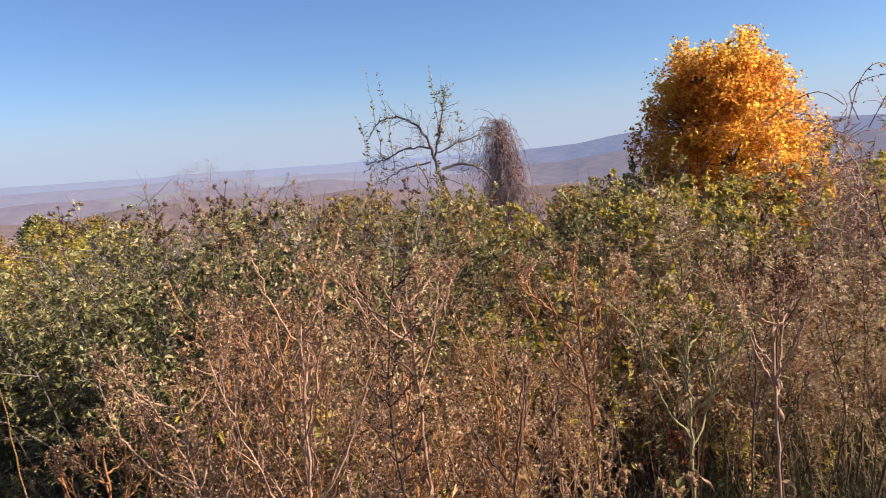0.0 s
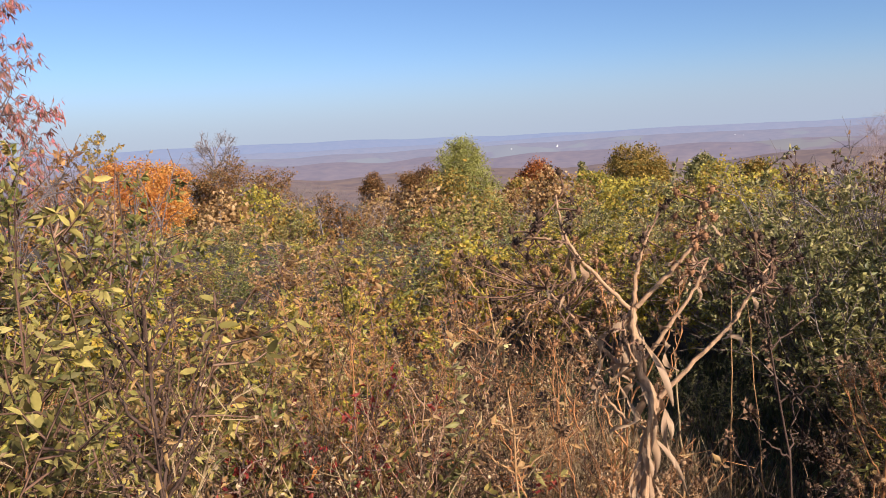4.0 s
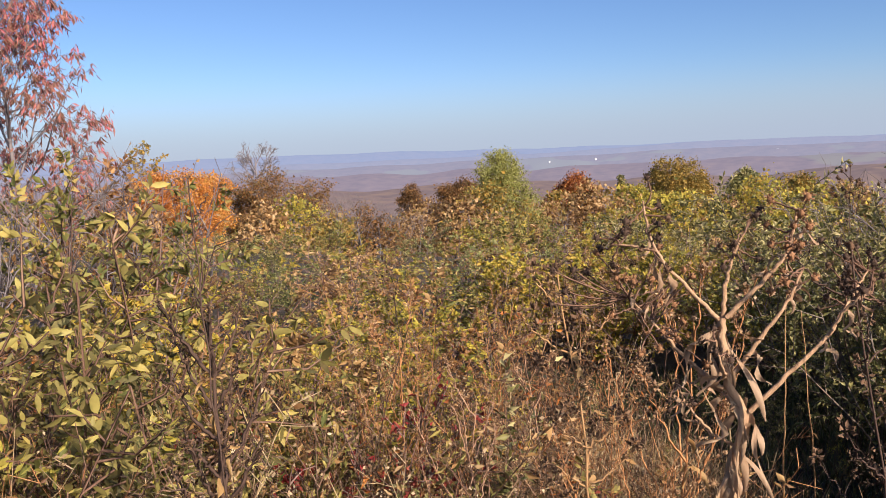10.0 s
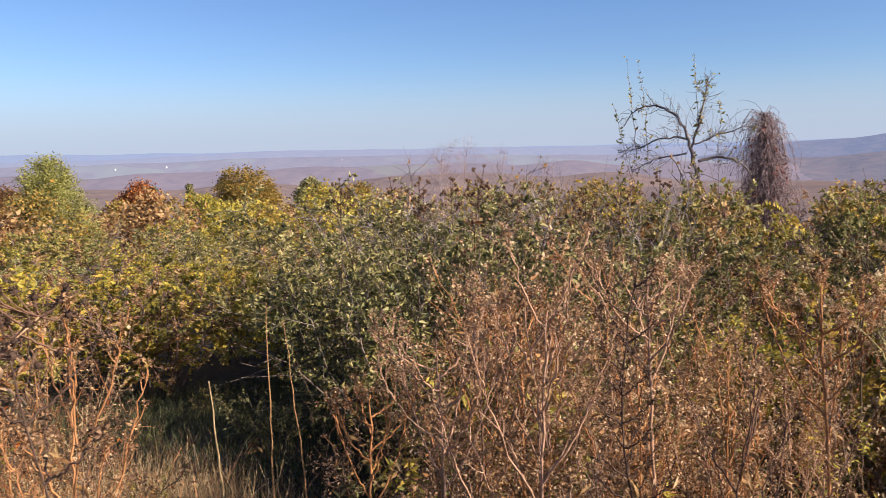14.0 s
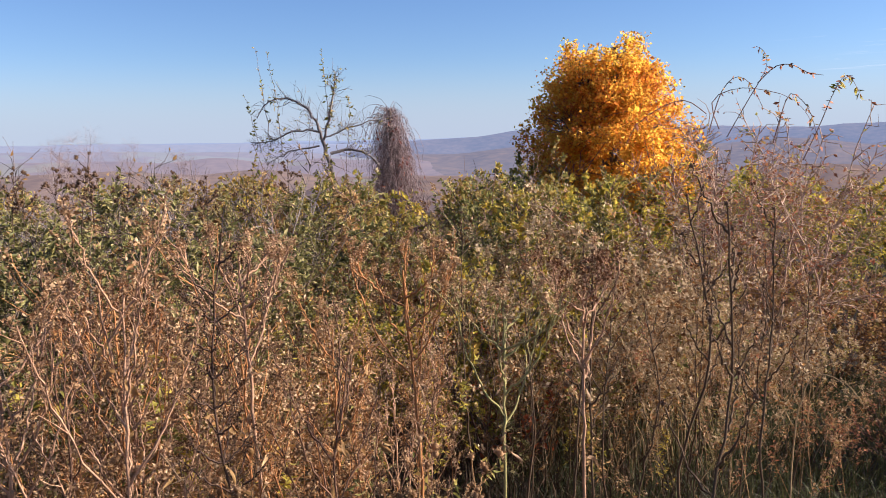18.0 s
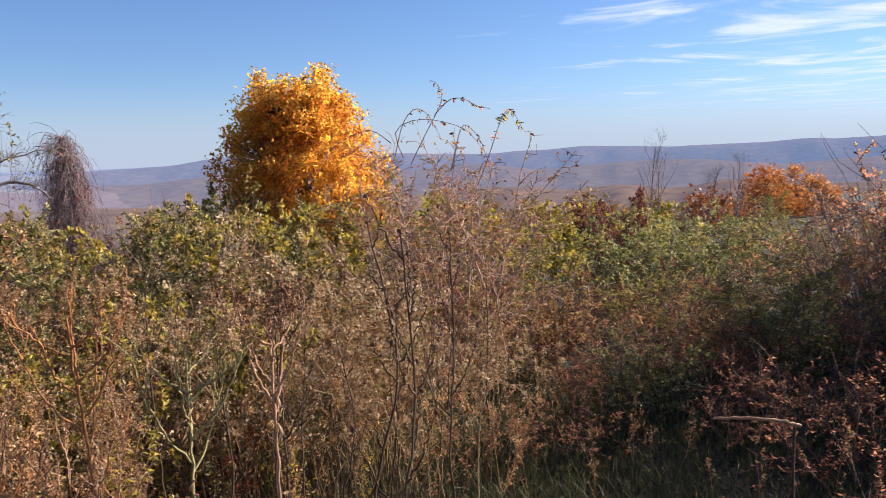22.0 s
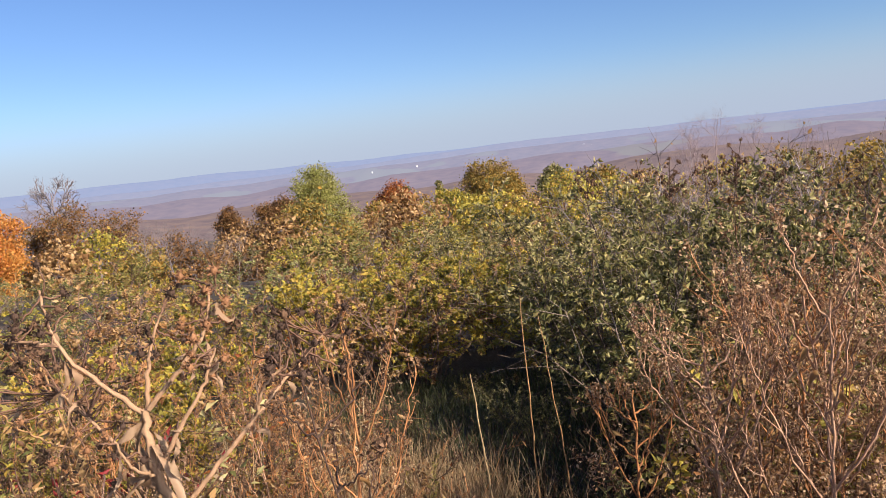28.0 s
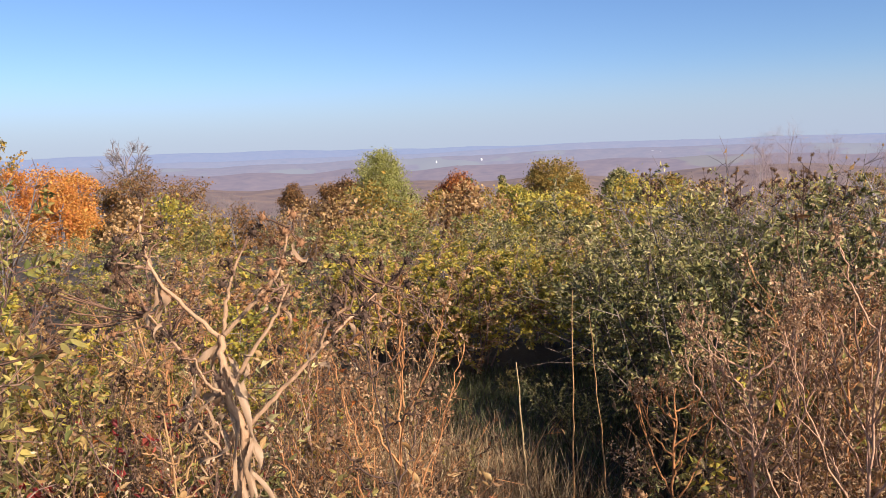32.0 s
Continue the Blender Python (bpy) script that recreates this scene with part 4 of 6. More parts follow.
def plant_trees():
    tree("maple_tree", "small maple in full orange and gold leaf", 66.5, 13.2, 3.12, 1.38, 2.75, 1400, 54, 0.041, (M_BARK, M_ORANGE), "bell", 0.07, 14, 0.85, clump=0.05, lobes=60)
    bare_tree("red_leaved_tree", "slender tree with hanging pinkish-red leaves", -28.3, 11.3, 4.3, 1.2, 22, 340, 1100, M_GREYTWIG, 0.05, 0.9, leaves=7500, leaf_mat=M_RED, leaf=0.085, hang=1.6, ratio=0.24, start=0.22)
    tree("green_tree", "fresh green tree with a pointed top", 4.9, 50, 1.95, 2.7, 5.4, 420, 60, 0.11, (M_BARK, M_TREEGREEN), "cone", 0.12, 12, 0.45, lobes=26, clump=0.08)
    tree("oak_tree", "round oak turned orange and olive", 16.5, 80, 0.1, 3.9, 6.5, 340, 110, 0.15, (M_BARK, M_OAK), "dome", 0.25, 12, lobes=20, clump=0.08)
    tree("oak_tree", "broad oak turned yellow and olive", 23.4, 76, -1.25, 2.7, 5, 180, 60, 0.2, (M_BARK, M_OAK), "dome", 0.2, 10, lobes=14)
    tree("dark_green_tree", "dark green tree among the oaks", 20.1, 88, -1.4, 2.2, 5, 130, 60, 0.22, (M_BARK, M_GREEN), "dome", 0.2, 9)
    for az, W in ((10.75, 0.8), (11.15, 0.6)):
        tree("evergreen_tree", "small dark evergreen among the oaks", az, 84, -1.05 - W * 0.3, W, 3.2, 50, 26, 0.22, (M_BARK, M_GREEN), "cone", 0.12, 8, group="small evergreens")
    tree("yellow_tree", "low yellow tree among the oaks", 10.6, 70, -2.0, 2.0, 3.5, 110, 50, 0.2, (M_BARK, M_YELLOW), "dome", 0.16, 8)
    tree("rust_tree", "rust-red tree on the slope", 8.4, 72, -0.85, 2.3, 4, 240, 90, 0.13, (M_BARK, M_RUST), "dome", 0.18, 9, lobes=12)
    tree("rust_tree", "brown and rust tree on the slope", -0.7, 70, -0.8, 2.4, 4.5, 260, 90, 0.12, (M_BARK, M_OAKRUST), "dome", 0.18, 9, lobes=12)
    tree("rust_tree", "rust-red tree on the slope", -2.2, 72, -1.1, 1.4, 4.5, 170, 80, 0.12, (M_BARK, M_OAKRUST), "dome", 0.18, 8)
    tree("oak_tree", "dull olive oak on the slope", 1.9, 66, -1.2, 2.6, 4.5, 240, 90, 0.12, (M_BARK, M_OAKRUST), "dome", 0.18, 9, lobes=12)
    bare_tree("bare_tree", "leafless grey tree on the slope", -12.8, 60, 4.7, 2.0, 15, 160, 600, M_GREYTWIG, 0.32, 1.0, start=0.62)
    bare_tree("bare_tree", "leafless grey tree on the slope", -14.6, 58, 2.0, 1.4, 11, 90, 300, M_GREYTWIG, 0.09, 1.0, start=0.6)
    bare_tree("yellow_tree", "thin-crowned yellow-orange tree on the slope", -20.4, 46, 3.6, 1.1, 10, 80, 160, M_GREYTWIG, 0.08, 0.9, start=0.62, leaves=420, leaf_mat=M_OAK, leaf=0.17, ratio=0.7)
    for az, d, top, W in ((-18.6, 44, 1.45, 1.7), (-16.4, 46, 1.1, 1.4), (-20.6, 42, 1.35, 1.4), (-17.4, 40, 0.7, 1.5)):
        tree("orange_tree", "orange-leaved tree on the slope", az, d, top, W, 3.4, 130, 46, 0.10, (M_GREYTWIG, M_AMBER), "dome", 0.12, 9, group="orange trees", lobes=9)
    for az, d, top, W in ((-11.5, 52, 1.1, 2.4), (-9.4, 54, 0.6, 1.7), (-13.6, 50, 0.9, 1.6), (-15.0, 52, 0.4, 1.3), (-24.0, 34, 0.8, 1.6), (-22.2, 48, 0.7, 1.5), (-6.6, 46, -1.0, 1.8), (-4.2, 44, -1.2, 1.6), (-5.4, 36, -1.1, 1.5)):
        tree("thin_tree", "brown tree half out of leaf", az, d, top, W, 3.6, 120, 30, 0.11, (M_GREYTWIG, M_OAKRUST), "dome", 0.12, 9, group="thin brown trees", lobes=10)
    for az, d, top in ((-6.4, 36, 0.4), (-5.2, 38, 0.2), (-4.0, 36, -0.2), (-8.2, 34, 0.3), (-2.6, 40, -0.6)):
        bare_tree("bare_sapling", "leafless reddish grey sapling on the slope", az, d, top, 1.3, 12, 100, 300, M_GREYTWIG, 0.04, 1.0, "bare saplings", 0.4)
    for az, d, top in ((28.8, 15.5, 1.7), (30.0, 15.0, 2.05), (31.3, 15.8, 2.25), (32.6, 16.5, 1.95), (36.0, 18, 1.75), (37.2, 18.4, 1.6)):
        bare_tree("bare_sapling", "leafless many-stemmed mauve-grey sapling", az, d, top, 0.7, 15, 130, 480, M_PINKTWIG, 0.022, 1.1, "bare saplings", 0.25, spread=0.42)
    for az, d, top in ((89.2, 22, 2.5), (90.0, 22.5, 2.1), (95.0, 24, 1.9), (93.2, 24, 1.5)):
        bare_tree("bare_sapling", "leafless thin pole-like sapling", az, d, top, 0.8, 10, 70, 200, M_GREYTWIG, 0.03, 1.6, "bare saplings", 0.3, spread=0.3)
    for az, d, top, W in ((97.0, 40, 1.0, 1.5), (98.9, 41, 0.95, 1.3), (100.4, 39, 0.5, 1.1)):
        tree("orange_tree", "orange-leaved tree on the slope", az, d, top, W, 3.0, 110, 46, 0.095, (M_BARK, M_AMBER), "dome", 0.12, 8, group="orange trees")
    kinds = [("rust_tree", "rust-red tree on the slope", M_RUST), ("oak_tree", "oak turned orange and olive", M_OAK), ("yellow_tree", "yellow-green tree on the slope", M_YELLOW), ("green_tree", "green tree on the slope", M_TREEGREEN), ("brown_tree", "brown-leaved tree on the slope", M_DEADLEAF)]
    for az, d in spot(-40, 44, 34, 62, 4.6, 260):
        k = kinds[int(rng.choice([1, 1, 2, 4, 4]))]
        tree(k[0], k[1], az, d, crown(d, rng.uniform(-3.6, -2.5) - 0.9 * (-9 < az < -2.5)), rng.uniform(1.8, 2.8), 3.6, 70, 34, 0.17, (M_GREYTWIG, k[2]), "dome", 0.13, 6, group=k[0].replace("_", " ") + "s")
    for az, d in spot(54, 100, 30, 55, 6.0, 200):
        k = kinds[int(rng.choice([0, 1, 1, 2]))]
        tree(k[0], k[1], az, d, crown(d, rng.uniform(-3.6, -2.4)), rng.uniform(1.6, 2.4), 3.4, 70, 34, 0.16, (M_GREYTWIG, k[2]), "dome", 0.13, 6, group=k[0].replace("_", " ") + "s")


reseed(12)
plant_trees()


def crooked_tree():
    """The half-bare tree: a leaning trunk that forks, arching limbs, upright whips, a few last leaves."""
    x, y = polar(46.2, 10.65)
    z = float(height(x, y))
    e = empty("crooked_tree", pose(x, y, 0, 0, 0, -46.2), "crooked half-bare tree with a few yellow leaves", "tree")

    def limb(name, pts, r0, r1, parent=e, mat=M_GREYTWIG):
        p = np.array([(a, rng.normal() * 0.06, b) for a, b in pts], float)
        k = 4 * len(p)
        s = np.linspace(0, len(p) - 1, k)
        q = np.stack([np.interp(s, np.arange(len(p)), p[:, c]) for c in range(3)], -1)
        for _ in range(2):
            q[1:-1] = (q[:-2] + 2 * q[1:-1] + q[2:]) / 4
        q[1:-1] += rng.normal(size=(k - 2, 3)) * 0.008
        g = Geo()
        tubes(g, q[None], np.linspace(r0, r1, k)[None], 6)
        part(name, g, mat, parent, smooth=True)
        return q

    limb("trunk", [(0.22, z - 0.05), (0.16, 0.2), (0.12, 1.2), (0.0, 1.62)], 0.042, 0.026)
    L = [limb("limb", [(0.0, 1.6), (-0.06, 1.85), (-0.2, 2.06), (-0.45, 2.16), (-0.66, 2.12), (-0.8, 1.9)], 0.022, 0.005),
         limb("limb", [(0.0, 1.6), (0.10, 1.95), (0.16, 2.25), (0.20, 2.45)], 0.018, 0.005),
         limb("limb", [(0.1, 1.45), (0.34, 1.50), (0.55, 1.46), (0.72, 1.30)], 0.024, 0.008),
         limb("limb", [(-0.02, 1.72), (-0.3, 1.76), (-0.62, 1.62), (-0.88, 1.58)], 0.016, 0.004),
         limb("limb", [(0.05, 1.66), (0.3, 1.76), (0.62, 1.86), (0.8, 1.84)], 0.012, 0.004),
         limb("limb", [(-0.04, 1.55), (-0.4, 1.5), (-0.7, 1.32)], 0.014, 0.004)]
    whips = [limb("whip", [(-0.64, 1.5), (-0.7, 2.1), (-0.78, 2.75)], 0.006, 0.002), limb("whip", [(-0.5, 1.5), (-0.54, 2.1), (-0.64, 2.72)], 0.006, 0.002),
             limb("whip", [(-0.76, 1.5), (-0.86, 1.9), (-0.95, 2.2)], 0.005, 0.002), limb("whip", [(0.08, 1.9), (0.06, 2.3), (0.03, 2.75)], 0.006, 0.002),
             limb("whip", [(0.3, 1.5), (0.36, 1.9), (0.34, 2.2)], 0.005, 0.002)]
    g, gl = Geo(), Geo()
    S = np.stack([q[np.linspace(0, len(q) - 1, 12).astype(int)] for q in L])
    B, _ = sprout(S, 420, 0.15, 1.0, 0.34, 4, 0.9, 0.5, 0.9)
    tubes(g, B, taper(B, 0.0032, 0.0013), 3)
    part("twig_tangle", g, M_GREYTWIG, e, kind="stuff")
    Wp = np.stack([q[np.linspace(0, len(q) - 1, 10).astype(int)] for q in whips])
    leafy(gl, Wp, 110, 0.045, 0.45, 0.1, 0.25)
    leafy(gl, S[1:2], 34, 0.06, 0.5, 0.9, 0.15)
    leafy(gl, B, 160, 0.045, 0.45, 0.5)
    part("leafage", gl, M_OLIVE, e, kind="stuff")


reseed(13)
crooked_tree()


def vine_snag():
    """A dead trunk buried under hanging vines."""
    x, y = polar(51.4, 11.3)
    z = float(height(x, y))
    e = empty("vine_covered_snag", pose(x, y, z, 0, 0, -51.4), "dead snag draped in bare grey-mauve vines", "tree")
    H = 2.22 - z
    T = paths(np.zeros((1, 3)), np.array([[0.02, 0, 1.0]]), [H * 0.94], 9, 0.12)
    g = Geo()
    tubes(g, T, taper(T, 0.06, 0.03), 7)
    part("trunk", g, M_BARK, e, smooth=True)
    n = 1500
    f = rng.uniform(0.2, 1.0, n)
    b, _ = along(T, np.zeros(n, int), f)
    a = rng.uniform(0, 2 * np.pi, n)
    out = rng.uniform(0.25, 1.0, n)
    w = 0.48 * out * (1.1 - 0.42 * f ** 2) * (1 + 0.22 * np.sin(a * 2 + f * 7))
    P = np.zeros((n, 6, 3))
    drop = rng.uniform(0.15, 1.0, n) * (0.35 + 0.65 * f) * H * 0.36
    for k, s in enumerate(np.linspace(0, 1, 6)):
        rise = 0.12 * np.sin(np.pi * min(s * 1.6, 1)) * (1 - s)
        P[:, k, 0] = b[:, 0] + np.cos(a) * w * s ** 0.42
        P[:, k, 1] = b[:, 1] + np.sin(a) * w * s ** 0.42
        P[:, k, 2] = b[:, 2] + rise - drop * s ** 1.7
    P[:, 1:] += np.cumsum(rng.normal(size=(n, 5, 3)) * 0.045, 1)
    P[:, :, 2] = np.maximum(P[:, :, 2], 0.02)
    g = Geo()
    tubes(g, P, taper(P, 0.0042, 0.0016), 3)
    part("vine_tangle", g, M_SNAG, e, kind="stuff")
    top = np.repeat(T[:, -1], 14, 0)
    C = paths(top, rng.normal(size=(14, 3)) * [1, 1, 0.1] + [0, 0, 0.55], rng.uniform(0.25, 0.5, 14), 6, 0.3, -2.2)
    for i in range(14):
        g = Geo()
        tubes(g, C[i:i + 1], taper(C[i:i + 1], 0.004, 0.0015), 3)
        part("vine", g, M_SNAG, e)
    g = Geo()
    leafy(g, P[rng.integers(0, n, 400)], 900, 0.04, 0.5, 0.7, 0.4)
    part("leafage", g, M_MAUVE, e, kind="stuff")


reseed(14)
vine_snag()


def vine_tangle():
    """Tall canes with arching vines over them."""
    x, y = polar(74.5, 7.2)
    z = float(height(x, y))
    e = empty("vine_tangle", pose(x, y, z, 0, 0, -74.5), "tall brown tangle of canes and arching vines", "shrub")
    n = 48
    b = np.stack([rng.uniform(-0.5, 0.5, n), rng.normal(size=n) * 0.35, np.full(n, -0.03)], -1)
    P = paths(b, np.stack([rng.normal(size=n) * 0.16, rng.normal(size=n) * 0.16, np.ones(n)], -1), rng.uniform(1.5, 2.45, n), 8, 0.5, -0.9)
    for i in range(n):
        g = Geo()
        tubes(g, P[i:i + 1], taper(P[i:i + 1], rng.uniform(0.005, 0.011), 0.003), 4)
        part("cane", g, M_VINE, e)
    g, gl = Geo(), Geo()
    B, _ = sprout(P, 1700, 0.5, 1.0, 0.34, 3, 1.0, 0.1, 0.9)
    tubes(g, B, taper(B, 0.0042, 0.0016), 3)
    part("twig_tangle", g, M_VINE, e, kind="stuff")
    leafy(gl, B, 3000, 0.034, 0.5, 0.8)
    part("leafage", gl, M_REDCANE, e, kind="stuff")
    # bearing and rise of each arching vine, in degrees
    arcs = ([(72.9, -0.5), (74.0, 1.6), (74.9, 3.2), (75.2, 4.0), (74.9, 4.8), (74.4, 5.1)], [(74.6, 2.8), (75.6, 3.9), (76.6, 3.9), (77.4, 3.3), (78.3, 3.1)], [(72.4, 0.0), (71.6, 2.0), (73.4, 2.6), (74.7, 2.5), (76.8, 1.9), (77.8, 0.4)],
            [(77.4, -2.0), (78.3, 0.2), (78.9, 2.2), (79.7, 3.4), (80.6, 1.9)], [(71.6, 1.0), (70.4, 2.0), (68.8, 1.6), (67.2, 0.4), (66.6, -1.0)], [(71.8, -0.2), (72.4, 2.4), (73.3, 3.4), (74.2, 2.9), (75.0, 1.2)], [(75.6, -1.0), (76.4, 2.4), (77.6, 1.2), (78.4, -1.2)])
    arcs = [[((b - 74.5) * 0.1257, 1.65 - z + 7.2 * math.tan(radians(r))) for b, r in arc] for arc in arcs]
    V = []
    for arc in arcs:
        p = np.array([(u, rng.normal() * 0.08, w) for u, w in arc])
        s = np.linspace(0, len(p) - 1, 12)
        q = np.stack([np.interp(s, np.arange(len(p)), p[:, c]) for c in range(3)], -1)
        q[1:-1] = (q[:-2] + 2 * q[1:-1] + q[2:]) / 4
        V.append(q)
        g = Geo()
        tubes(g, q[None], np.linspace(0.0045, 0.0016, 12)[None], 4)
        part("vine", g, M_TWIG, e)
    g = Geo()
    leafy(g, np.stack(V), 150, 0.038, 0.42, 0.9, 0.2)
    part("drying_leafage", g, M_BRAMBLE, e, kind="stuff")
    g = Geo()
    leafy(g, np.stack(V[3:4]), 26, 0.05, 0.5, 0.8, 0.4)
    part("leafage", g, M_YELLOW, e, kind="stuff")


reseed(15)
vine_tangle()

# ---------------------------------------------------------------- weeds and grass


def weed_pattern(H, heads, leaves, branchy, hsize=0.009, leaf=0.03, sub=2, thick=0.0026, reach=0.24, bow=0.35, puff=0.0):
    gs, gl, gh = Geo(), Geo(), Geo()
    P = paths(np.zeros((1, 3)) - [0, 0, 0.04], np.array([[rng.normal() * 0.16, rng.normal() * 0.16, 1]]), [H], 7, bow)
    tubes(gs, P, taper(P, thick, thick * 0.4), 3)
    B, _ = sprout(P, branchy, 0.3, 1.0, reach * H, 4, 0.65, 0.9, 0.5)
    tubes(gs, B, taper(B, thick * 0.5, thick * 0.28), 3)
    C, _ = sprout(B, branchy * sub, 0.25, 1.0, 0.09 * H, 2, 0.8, 0.5, 0.5)
    tubes(gs, C, taper(C, 0.0011, 0.0008), 3)
    leafy(gl, np.concatenate([P[:, [0, 2, 4, 6]], B]), leaves, leaf, 0.36, 0.6)
    i = rng.integers(0, len(C), heads)
    c, dd = along(C, i, rng.uniform(0.5, 1, heads))
    if puff:
        # seed fluff gathered in soft plumes at the ends of the branches
        c, dd = along(B, rng.integers(0, len(B), heads), rng.uniform(0.88, 1, heads))
    a = unit(rng.normal(size=(heads, 3)) + [0, 0, 0.6])
    blades(gh, c + rng.normal(size=(heads, 3)) * (puff or 0.006), a, side_of(a), hsize * rng.uniform(0.8, 1.8, heads), hsize * rng.uniform(0.6, 1.1, heads), 0.3, 0.0)
    return gs, gl, gh


def turned(x, y, z, s, yaw, lean=0.0, sz=None):
    """Placing matrices (n, 3, 4)."""
    n = len(x)
    M = np.zeros((n, 3, 4))
    c, sn = np.cos(yaw), np.sin(yaw)
    sz = s if sz is None else sz
    M[:, 0, 0], M[:, 0, 1], M[:, 1, 0], M[:, 1, 1], M[:, 2, 2] = c * s, -sn * s, sn * s, c * s, sz
    if lean:
        M[:, 0, 2], M[:, 1, 2] = rng.normal(size=n) * lean, rng.normal(size=n) * lean
    M[:, 0, 3], M[:, 1, 3], M[:, 2, 3] = x, y, z
    return M


def sector(n, az0, az1, d0, d1, power=1.0):
    az = rng.uniform(az0, az1, n)
    d = (rng.uniform(0, 1, n) ** power * (d1 ** 2 - d0 ** 2) + d0 ** 2) ** 0.5
    return az, d


def in_hollow(az, d):
    lo = np.interp(d, [2.7, 3.6, 4.4, 5.2, 7.0, 8.2], [19.0, 18.0, 16.0, 11.5, 5.0, 5.0])
    hi = np.interp(d, [2.7, 4.4, 5.2, 8.2], [25.5, 25.5, 20.0, 19.5])
    return (az > lo) & (az < hi) & (d > 3.0) & (d < 8.2)


def cap(az, d):
    """How high the weeds stand, in degrees below the eye, by bearing."""
    return np.interp(az, [-60, -20, -12, 5, 11, 18, 24, 29, 36, 44, 50, 58, 64, 70, 76, 84, 100, 125], [-12, -13, -12, -11, -21, -25, -22, -13.5, -10.5, -10, -13, -14, -14, -17, -19, -21, -21, -18])


def weeds(name, label, n, az0, az1, d0, d1, patterns, H, mats, category, lo=0.7, hi=1.05, over=0.0, thin=None, low_from=4.1):
    gs, gl, gh = Geo(), Geo(), Geo()
    az, d = sector(n, az0, az1, d0, d1)
    keep = ~in_hollow(az, d) & ~((az > 54) & (d < low_from)) & ~((az > 50.5) & (d < 3.6) & (low_from > 1))
    az, d = az[keep], d[keep]
    xy = polar(az, d)
    z = height(xy[:, 0], xy[:, 1])
    top = 1.65 + d * np.tan(np.radians(cap(az, d) + over))
    # each kind grows in patches of its own
    ph = rng.uniform(0, 6.28, 4)
    x, y = xy[:, 0], xy[:, 1]
    patch = np.sin(2.1 * x + ph[0]) * np.sin(2.4 * y + ph[1]) + 0.6 * np.sin(4.3 * x - 2.2 * y + ph[2]) * np.sin(3.1 * y + 1.9 * x + ph[3])
    s = np.clip((top - z) / H, 0.35, 1.5) * rng.uniform(lo, hi, len(az)) * (0.92 + 0.16 * patch)
    keep = rng.random(len(az)) < 0.62 + 0.6 * patch
    az, d, xy, z, s = az[keep], d[keep], xy[keep], z[keep], s[keep]
    if thin is not None:
        keep = rng.random(len(az)) > 0.8 * np.exp(-((az - thin) / 10.0) ** 2)
        az, d, xy, z, s = az[keep], d[keep], xy[keep], z[keep], s[keep]
    M = turned(xy[:, 0], xy[:, 1], z, s, rng.uniform(0, 6.28, len(az)), 0.1)
    which = rng.integers(0, len(patterns), len(az))
    for k, p in enumerate(patterns):
        for g, q in zip((gs, gl, gh), p):
            if q.n and (which == k).any():
                g.put(q, M[which == k])
    for part_name, g, m in zip(("stems", "leaves", "heads"), (gs, gl, gh), mats):
        if g.n:
            o = new(name + "_" + part_name, g.mesh(name, m))
            tagged(o, label + " " + part_name, category, kind="stuff")


